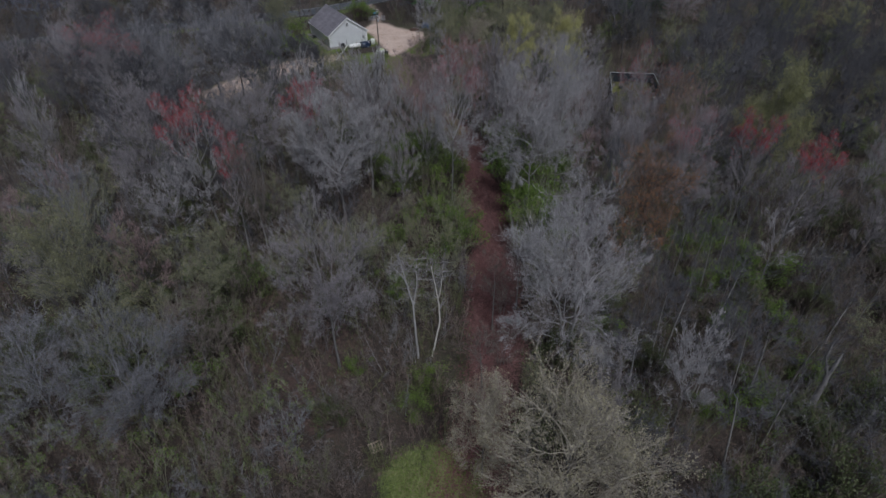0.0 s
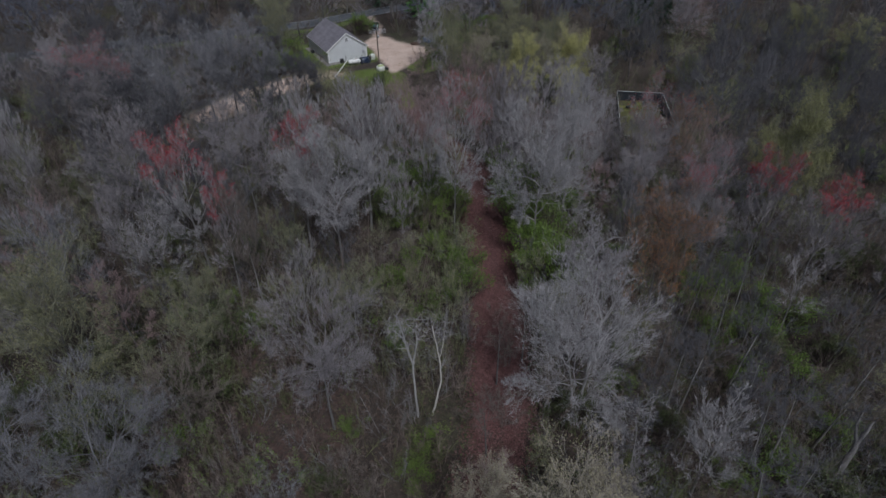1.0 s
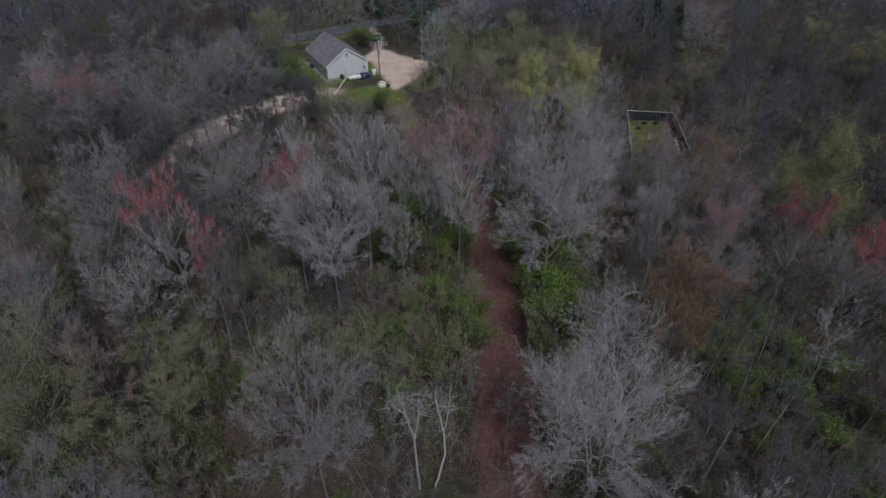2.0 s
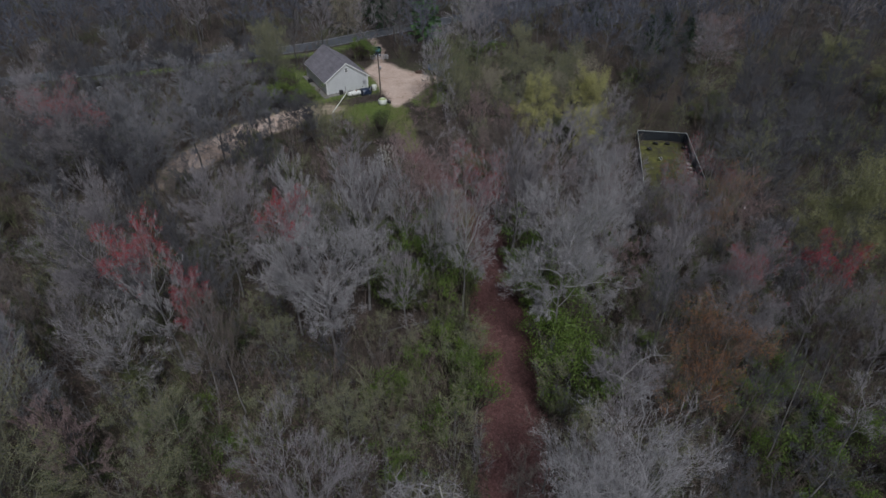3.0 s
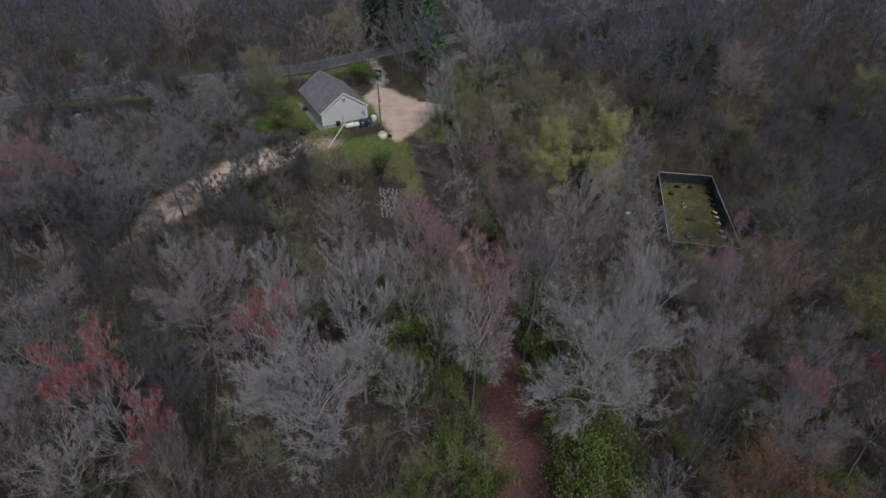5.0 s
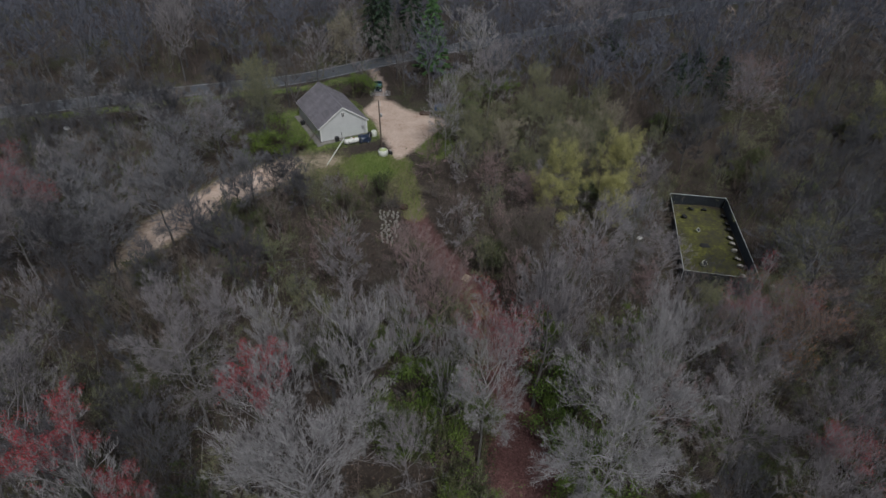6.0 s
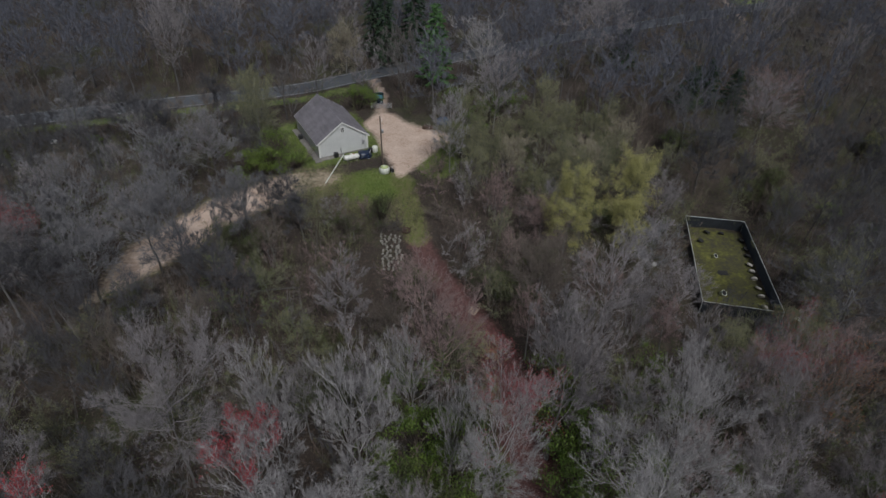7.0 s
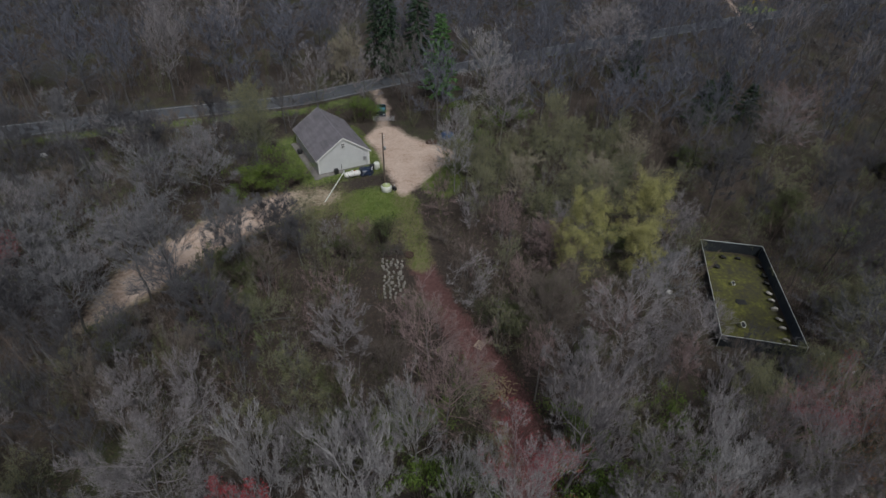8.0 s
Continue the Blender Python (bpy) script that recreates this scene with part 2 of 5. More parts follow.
def box(bm, size, m=None, bevel=0.0):
    r = bmesh.ops.create_cube(bm, size=1.0, matrix=(m or Matrix()) @ Matrix.Diagonal((*size, 1)))
    if bevel:
        e = {e for v in r["verts"] for e in v.link_edges}
        bmesh.ops.bevel(bm, geom=list(e), offset=bevel, segments=2, affect="EDGES", profile=0.5)
    return bm


def boxed(size, m=None, bevel=0.0):
    return box(bmesh.new(), size, m, bevel)


def rod(bm, a, b, r0, r1=None, sides=8):
    a, b = Vector(a), Vector(b)
    r1 = r0 if r1 is None else r1
    m = Matrix.Translation((a + b) / 2) @ (b - a).to_track_quat("Z", "Y").to_matrix().to_4x4()
    bmesh.ops.create_cone(bm, cap_ends=True, segments=sides, radius1=r0, radius2=r1, depth=(b - a).length, matrix=m)
    return bm


def lathe(profile, sides=20, m=None):
    """Turns (radius, height) pairs round the z axis."""
    bm = bmesh.new()
    rings = []
    for r, z in profile:
        rings.append([bm.verts.new((r * math.cos(2 * math.pi * k / sides), r * math.sin(2 * math.pi * k / sides), z)) for k in range(sides)])
    for p, q in zip(rings, rings[1:]):
        for k in range(sides):
            bm.faces.new((p[k], p[(k + 1) % sides], q[(k + 1) % sides], q[k]))
    bm.faces.new(rings[0][::-1])
    bm.faces.new(rings[-1])
    if m is not None:
        bm.transform(m)
    for f in bm.faces:
        f.smooth = len(f.verts) == 4
    return bm


def sm(a, b, x):
    t = np.clip((np.asarray(x, float) - a) / (b - a), 0, 1)
    return t * t * (3 - 2 * t)


# ---- the lie of the land ----
PATH_LINE = [(1.0, 22), (3.0, 31), (4.9, 41), (5.3, 55), (5.7, 64), (5.3, 74), (4.4, 84), (2.6, 91), (-1.0, 98), (-5.0, 106), (-7.8, 113)]
PATH_HALF = [3.0, 3.0, 2.7, 2.6, 3.4, 3.0, 2.3, 2.0, 1.8, 1.7, 1.6]
GRASS_LINE = [(-7.8, 113), (-9.0, 120), (-10.5, 127), (-12, 132)]
TRACK_LINE = [(-25, 130), (-31, 126.5), (-37, 120.4), (-41.3, 114.5), (-45.0, 108), (-49.5, 101), (-55, 93), (-62, 84)]
DRIVE_LINE = [(-16.5, 154), (-17.8, 159), (-18.3, 166), (-21.5, 176)]
ROAD_LINE = [(-420, 20), (-260, 82), (-150, 124), (-88, 150), (-57, 162), (-38, 168), (-24.5, 178), (-8, 189), (30, 212), (120, 262), (300, 350)]
YARD = [(-20.3, 152), (-18.2, 157), (-15.5, 157), (-12.7, 153), (-8, 150), (-2.4, 147.0), (-5.7, 142.0), (-9.6, 134.6), (-11.8, 131.2), (-13.4, 136), (-15.4, 140.5), (-17.0, 146)]
PEN = [(31.0, 102.6), (41.1, 100.8), (44.2, 122.2), (35.2, 123.5)]
HOUSE_A, HOUSE_B = np.array((-26.5, 136.9)), np.array((-18.5, 141.3))
HOUSE_U = (HOUSE_B - HOUSE_A) / np.linalg.norm(HOUSE_B - HOUSE_A)
HOUSE_N = np.array((-HOUSE_U[1], HOUSE_U[0]))
HOUSE_W, HOUSE_L = 9.13, 13.5


def line_far(x, y, pts, half=None):
    """The distance to a line of points, and how wide that line is there."""
    best, wide = np.full(np.shape(x), 1e9), np.zeros(np.shape(x))
    half = half or [0] * len(pts)
    for (ax, ay), (bx, by), ha, hb in zip(pts, pts[1:], half, half[1:]):
        dx, dy = bx - ax, by - ay
        t = np.clip(((x - ax) * dx + (y - ay) * dy) / (dx * dx + dy * dy), 0, 1)
        d = np.hypot(x - ax - t * dx, y - ay - t * dy)
        near = d < best
        best, wide = np.where(near, d, best), np.where(near, ha + t * (hb - ha), wide)
    return best, wide


def land(x, y):
    """The height of the ground: level about the yard, falling towards the pen and the clearing."""
    x, y = np.asarray(x, float), np.asarray(y, float)
    z = -3.5 * sm(10, 30, x) * (1 - sm(130, 168, y)) - 1.8 * (1 - sm(26, 52, y))
    calm = sm(5, 14, line_far(x, y, ROAD_LINE)[0]) * sm(14, 30, np.hypot(x + 16, (y - 140) * 0.8)) * sm(6, 14, np.hypot(x - 38, y - 112))
    return z + calm * (0.22 * np.sin(x * 0.31 + 1.3) * np.sin(y * 0.27) + 0.12 * np.sin(x * 0.83 + y * 0.61))


def inside(x, y, poly):
    """How deep inside a polygon (minus: how far outside)."""
    ring = list(poly) + [poly[0]]
    d, _ = line_far(x, y, ring)
    odd = np.zeros(np.shape(x), bool)
    for (ax, ay), (bx, by) in zip(ring, ring[1:]):
        cross = (ay > y) != (by > y)
        with np.errstate(divide="ignore", invalid="ignore"):
            odd ^= cross & (x < (bx - ax) * (y - ay) / ((by - ay) or 1e-9) + ax)
    return np.where(odd, d, -d)


def house_local(x, y):
    return (x - HOUSE_A[0]) * HOUSE_U[0] + (y - HOUSE_A[1]) * HOUSE_U[1], (x - HOUSE_A[0]) * HOUSE_N[0] + (y - HOUSE_A[1]) * HOUSE_N[1]


def covers(x, y):
    """The ground's covers, each 0 to 1."""
    d, w = line_far(x, y, PATH_LINE, PATH_HALF)
    leafy = (1 - sm(w - 0.8, w + 1.2, d)) * (0.35 + 0.65 * sm(34, 50, y))
    leafy = np.maximum(leafy, 0.36 * (1 - sm(4, 11, np.hypot((x + 14) * 0.9, (y - 40) * 0.7))))
    leafy = np.maximum(leafy, 0.4 * (1 - sm(4, 9, np.hypot(x + 24, (y - 50) * 0.8))))
    dirty = 1.15 * sm(-2.0, 1.0, inside(x, y, YARD))
    dirty = np.maximum(dirty, (1 - sm(2.3, 5.6, line_far(x, y, TRACK_LINE)[0])) * sm(-52, -45, x) * (0.5 + 0.5 * (1 - sm(-33, -27, x))))
    dirty = np.maximum(dirty, 0.8 * (1 - sm(0.5, 2.1, line_far(x, y, DRIVE_LINE)[0])))
    dirty = np.maximum(dirty, 0.8 * (1 - sm(0.8, 2, np.hypot(x - 89 - (y - 250) * 0.15, (y - 250) * 0.06))))
    grassy = 0.78 * (1 - sm(3.0, 8.5, np.hypot((x + 15.5) * 0.85, y - 128)))
    grassy = np.maximum(grassy, 0.75 * (1 - sm(2.5, 7.0, np.hypot(x + 1.6, (y - 26.5) * 0.9))))
    r, _ = line_far(x, y, ROAD_LINE)
    near_side = y < np.interp(x, [p[0] for p in ROAD_LINE], [p[1] for p in ROAD_LINE])
    grassy = np.maximum(grassy, 0.62 * near_side * sm(-110, -70, x) * (1 - sm(-30, -16, x)) * sm(3.2, 4.2, r) * (1 - sm(6, 9, r)))
    grassy = np.maximum(grassy, 0.7 * (1 - sm(2, 6, np.hypot(x + 5.5, (y - 137) * 0.6))))
    grassy = np.maximum(grassy, 0.25 * (1 - sm(2, 7, np.hypot((x - 40) * 0.6, y - 128.5))))
    grassy = np.maximum(grassy, 0.9 * (1 - sm(5, 9, np.hypot(x - 97, y - 256))))
    hu, hv = house_local(x, y)
    grassy = np.maximum(grassy, 0.6 * (1 - sm(1.0, 5.5, np.hypot(np.maximum(np.abs(hu - 4.5) - 5.5, 0), np.maximum(np.abs(hv - 6.7) - 7.5, 0)))))
    strawy = 0.8 * (1 - sm(0.8, 3.2, line_far(x, y, GRASS_LINE)[0]))
    strawy = np.maximum(strawy, 0.68 * (1 - sm(2, 8, np.hypot(x + 0.5, y - 27))))
    strawy = np.maximum(strawy, 0.62 * (1 - sm(3, 9, np.hypot((x + 25) * 0.8, y - 128.5))))
    strawy = np.maximum(strawy, 0.5 * (1 - sm(3, 9, np.hypot((x + 15) * 0.7, y - 121))))
    strawy = np.maximum(strawy, 0.5 * (1 - sm(4, 7, line_far(x, y, TRACK_LINE)[0])) * sm(-54, -46, x))
    mossy = sm(-0.3, 1.0, inside(x, y, PEN))
    return dict(leafy=leafy, grassy=grassy * (1 - 0.8 * mossy), strawy=strawy, mossy=mossy, dirty=dirty)


def build_ground():
    xs = np.concatenate([[-4000, -1500, -600, -300, -180], np.arange(-125, 125.1, 1.25), [180, 300, 600, 1500, 4000]])
    ys = np.concatenate([[-4000, -1500, -500, -200, -80, -20], np.arange(5, 275.1, 1.25), [300, 340, 420, 600, 1500, 4000]])
    gx, gy = np.meshgrid(xs, ys)
    v = np.stack([gx.ravel(), gy.ravel(), land(gx, gy).ravel()], 1)
    n = len(xs)
    i = (np.arange(len(ys) - 1)[:, None] * n + np.arange(n - 1)).ravel()
    ob = link_mesh("ground", v, np.stack([i, i + 1, i + n + 1, i + n], 1), M["ground"])
    for key, val in covers(gx, gy).items():
        ob.data.attributes.new(key, "FLOAT", "POINT").data.foreach_set("value", val.ravel().astype(np.float32))
    for p in ob.data.polygons:
        p.use_smooth = True
    return tagged(ob, "woodland floor of brown leaf litter, moss, grass and bare dirt", "ground", kind="structure")


build_ground()


def ribbon(line, half, lift, offset=0.0, step=3.0, dash=None):
    """A strip of quads along a line of points, laid on the ground."""
    pts = [Vector((*p, 0)) for p in line]
    out = []
    for a, b in zip(pts, pts[1:]):
        k = max(1, int((b - a).length / step))
        out += [a.lerp(b, j / k) for j in range(k)]
    out.append(pts[-1])
    v, f = [], []
    for j, p in enumerate(out):
        t = (out[min(j + 1, len(out) - 1)] - out[max(j - 1, 0)]).normalized()
        side = Vector((-t.y, t.x, 0))
        for s in (-half, half):
            q = p + side * (offset + s)
            v.append((q.x, q.y, 0.0))
    v = np.array(v)
    v[:, 2] = land(v[:, 0], v[:, 1]) + lift
    for j in range(len(out) - 1):
        if dash is None or j % dash[0] < dash[1]:
            f.append((2 * j, 2 * j + 2, 2 * j + 3, 2 * j + 1))
    return v, f


def smooth_line(line, rounds=2):
    pts = [np.array(p, float) for p in line]
    for _ in range(rounds):
        q = [pts[0]]
        for a, b in zip(pts, pts[1:]):
            q += [a * 0.75 + b * 0.25, a * 0.25 + b * 0.75]
        pts = q + [pts[-1]]
    return [tuple(p) for p in pts]


def build_road():
    line = smooth_line(ROAD_LINE)
    road = link_mesh("road", *ribbon(line, 3.3, 0.09, step=4), M["asphalt"])
    tagged(road, "two-lane blue-grey asphalt road with pale edge lines", "road", kind="structure")
    for off in (-2.75, 2.75):
        link_mesh("edge_line", *ribbon(line, 0.08, 0.098, off, step=4), M["line_paint"], road, "worn white road edge line")


build_road()


# ---- trees ----
def tube(pts, radii, sides):
    """A tapered tube along points, as vertices and triangles; the last point closes it."""
    pts = np.asarray(pts, float)
    tang = np.gradient(pts, axis=0)
    tang /= np.linalg.norm(tang, axis=1)[:, None] + 1e-9
    ref = np.array((0.31, 0.95, 0.05)) if abs(tang[0, 2]) > 0.5 else np.array((0.1, 0.1, 0.99))
    a = np.cross(tang, ref)
    a /= np.linalg.norm(a, axis=1)[:, None] + 1e-9
    b = np.cross(tang, a)
    ang = 2 * np.pi * np.arange(sides) / sides
    v = (pts[:-1, None] + (a[:-1, None] * np.cos(ang)[:, None] + b[:-1, None] * np.sin(ang)[:, None]) * np.asarray(radii)[:-1, None, None]).reshape(-1, 3)
    v = np.vstack([v, pts[-1]])
    f = []
    rings = len(pts) - 1
    for j in range(rings - 1):
        for k in range(sides):
            p, q = j * sides + k, j * sides + (k + 1) % sides
            f += [(p, q, q + sides), (p, q + sides, p + sides)]
    for k in range(sides):
        f.append(((rings - 1) * sides + k, (rings - 1) * sides + (k + 1) % sides, len(v) - 1))
    return v, np.array(f)


def join(pieces):
    v, f, n = [], [], 0
    for pv, pf in pieces:
        v.append(pv)
        f.append(np.asarray(pf) + n)
        n += len(pv)
    return np.vstack(v), np.vstack(f)


def unit(a):
    return a / (np.linalg.norm(a, axis=-1, keepdims=True) + 1e-9)


def slivers(start, way, length, width, rng):
    """Fine twigs: one long thin triangle each."""
    side = unit(np.cross(way, rng.normal(size=way.shape)))
    v = np.stack([start - side * width[:, None] / 2, start + side * width[:, None] / 2, start + way * length[:, None]], 1).reshape(-1, 3)
    return v, np.arange(len(v)).reshape(-1, 3)


def leaves(at, size, rng, flat=0.0):
    """Small three-cornered leaves or bud clumps, turned every way."""
    a = unit(rng.normal(size=at.shape) * (1, 1, 1 - flat))
    b = unit(np.cross(a, rng.normal(size=at.shape) * (1 - flat, 1 - flat, 1) + (0, 0, flat * 2)))
    s = (size * rng.uniform(0.6, 1.4, len(at)))[:, None]
    v = np.stack([at - a * s * 0.5, at + a * s * 0.5 + b * s * 0.15, at + b * s * 0.9], 1).reshape(-1, 3)
    return v, np.arange(len(v)).reshape(-1, 3)


def tubes(P, radii, sides):
    """Many tapered branches at once: P holds one row of points a branch; two sides give a flat bent strip."""
    n, m, _ = P.shape
    tang = unit(np.gradient(P, axis=1))
    ref = np.where(np.abs(tang[:, :1, 2:]) > 0.6, np.array((0.9, 0.3, 0.1)), np.array((0.1, 0.2, 0.97)))
    a = unit(np.cross(tang, np.broadcast_to(ref, tang.shape)))
    b = np.cross(tang, a)
    ang = 2 * np.pi * np.arange(sides) / sides
    v = P[:, :, None] + (a[:, :, None] * np.cos(ang)[:, None] + b[:, :, None] * np.sin(ang)[:, None]) * radii[:, :, None, None]
    k = np.arange(sides if sides > 2 else 1)
    p = (np.arange(n)[:, None, None] * m + np.arange(m - 1)[None, :, None]) * sides
    lo, hi = p + k, p + (k + 1) % sides
    f = np.stack([lo, hi, hi + sides, lo, hi + sides, lo + sides], -1).reshape(-1, 3)
    return v.reshape(-1, 3), f


def sprout(P, L, per, first, ratio, angle, up, out, wave, m, rng, heart=None):
    """Side branches along each row of points of P: their points and lengths. They leave at an angle and bend upwards and outwards."""
    n, k, _ = P.shape
    u = np.linspace(first, 1.0, per)[None] + rng.uniform(-0.5, 0.5, (n, per)) * (1 - first) / per
    u = np.clip(u, 0.05, 1.0).reshape(-1)
    row = np.repeat(np.arange(n), per)
    j = np.minimum((u * (k - 1)).astype(int), k - 2)
    w = (u * (k - 1) - j)[:, None]
    at = P[row, j] * (1 - w) + P[row, j + 1] * w
    tg = unit(P[row, j + 1] - P[row, j])
    side = unit(np.cross(tg, rng.normal(size=tg.shape)))
    bend = radians(angle) * rng.uniform(0.6, 1.35, len(u))[:, None] * np.where(u > 0.96, 0.45, 1.0)[:, None]
    way = unit(tg * np.cos(bend) + side * np.sin(bend))
    ln = L[row] * ratio * (1.25 - 0.65 * u) * rng.uniform(0.65, 1.3, len(u))
    Q = [at]
    for s in range(m - 1):
        pull = np.array((0, 0, up))
        if heart is not None:
            pull = pull + unit(at - heart) * out
        way = unit(way + pull / (m - 1) + rng.normal(size=way.shape) * wave)
        Q.append(Q[-1] + way * (ln / (m - 1))[:, None])
    return np.stack(Q, 1), ln


def grow(seed, H, base, R, counts=(8, 7, 6, 5, 4), r0=0.17, fork=0.3, lean=0.0, up=0.35, out=0.35, tw_len=0.6, tw_w=0.03, branch_w=0.02, sway=0.35, wave=0.14, angles=(48, 46, 50, 55), stems=1, level=0.0, fine=False):
    """A bare broadleaf tree, grown branch from branch: trunk, crown of limbs, branches and twigs, and the twigs' ends."""
    rng = np.random.RandomState(seed)
    wood, crown, P1, L1 = [], [], [], []
    heart = np.array((lean * H * 0.6, 0.15 * lean * H, base + (H - base) * 0.3))
    for s in range(stems):
        foot = rng.normal(size=3) * (0.25, 0.25, 0) * (stems > 1)
        drift = rng.normal(size=3) * (1, 1, 0) * (R * 0.3 if stems > 1 else 0.3)
        tall = H * rng.uniform(0.72, 0.86)
        t = np.linspace(0, 1, 9)[:, None]
        trunk = foot + np.array((lean * H, 0.3 * lean * H, 0)) * t ** 1.5 + drift * t ** 1.3 + np.array((0, 0, 1)) * (t * (tall + 0.5) - 0.5)
        trunk[1:] += np.cumsum(rng.normal(size=(8, 3)) * (sway, sway, 0) * 0.22, axis=0)
        tr = (np.linspace(1, 0.0, 9) ** 0.8 * 0.93 + 0.07) * r0 / stems ** 0.4
        tr[0] *= 1.3
        wood.append(tube(trunk, tr, 7))
        n1 = max(2, counts[0] // stems)
        for i in range(n1):
            k = (i + rng.uniform(0.2, 0.8)) / n1
            s0 = fork + (0.97 - fork) * k
            x = s0 * 8
            p0 = np.array([np.interp(x, np.arange(9), trunk[:, c]) for c in range(3)])
            az = i * 2.39996 + rng.uniform(-0.5, 0.5) + 2 * s
            rise = radians(27 + 38 * k - 30 * level * (1 - k)) + rng.normal() * 0.12
            full = math.sqrt(max(0.05, 1 - ((k - 0.48) / 0.8) ** 2))
            ln = max(R * full * rng.uniform(0.78, 1.12) / max(0.45, math.cos(rise * 0.8)), (H - p0[2]) * 0.8 * k)
            way = np.array((math.cos(az) * math.cos(rise), math.sin(az) * math.cos(rise), math.sin(rise)))
            Q = [p0]
            for _ in range(6):
                way = unit(way + np.array((0, 0, up * 0.22 * (1 - level))) + rng.normal(size=3) * wave)
                Q.append(Q[-1] + way * ln / 6)
            P1.append(Q)
            L1.append(ln)
    P1, L1 = np.array(P1), np.array(L1)
    taper = np.linspace(1, 0.22, 7)[None]
    rad = r0 * (0.14 + 0.028 * L1)[:, None] * taper
    crown.append(tubes(P1, rad, 4))
    P2, L2 = sprout(P1, L1, counts[1], 0.28, 0.5, angles[0], up, out, wave, 5, rng, heart)
    crown.append(tubes(P2, (branch_w * 0.62 + 0.0045 * L2)[:, None] * np.linspace(1, 0.3, 5)[None], 3 if fine else 2))
    m3 = 4 if fine else 3
    P3, L3 = sprout(P2, L2, counts[2], 0.25, 0.5, angles[1], up, out, wave, m3, rng, heart)
    crown.append(tubes(P3, np.full((len(L3), 1), branch_w * 0.5) * np.linspace(1, 0.4, m3)[None], 2))
    P4, L4 = sprout(P3, np.maximum(L3, tw_len), counts[3], 0.22, 0.62, angles[2], up, out, wave * 1.3, 3 if fine else 2, rng, heart)
    if fine:
        crown.append(tubes(P4, np.full((len(L4), 1), tw_w * 0.42) * np.linspace(1, 0.5, 3)[None], 2))
    else:
        crown.append(slivers(P4[:, 0], unit(P4[:, 1] - P4[:, 0]), L4 * 1.1, np.full(len(L4), tw_w * 1.1), rng))
    P5, L5 = sprout(P4, np.full(len(L4), tw_len), counts[4], 0.2, 0.8, angles[3], up, out, wave, 2, rng, heart)
    crown.append(slivers(P5[:, 0], unit(P5[:, 1] - P5[:, 0]), L5, tw_w * rng.uniform(0.7, 1.3, len(L5)), rng))
    return join(wood), join(crown), P5[:, 1]


# Tree shapes, each built once at its own height and crown radius
SHAPES = {}


def shape(key, wood, crown, extra=None):
    # the size that the crown really reaches
    H = float(np.quantile(crown[0][:, 2], 0.997))
    R = float(np.quantile(np.hypot(crown[0][:, 0], crown[0][:, 1]), 0.97))
    SHAPES[key] = (H, R, mesh_of("trunk", wood, M["bark_grey"]), mesh_of("crown", crown, M["twig_lilac"]), extra)


def blush(tips, rng, count, size, low, side):
    """Buds over one side and the top of a crown."""
    rank = tips[:, 2] + side * tips[:, 0] + rng.normal(size=len(tips)) * 0.9
    pool = tips[rank > np.quantile(rank, low)]
    return leaves(pool[rng.choice(len(pool), count)] + rng.normal(size=(count, 3)) * 0.1, size, rng)


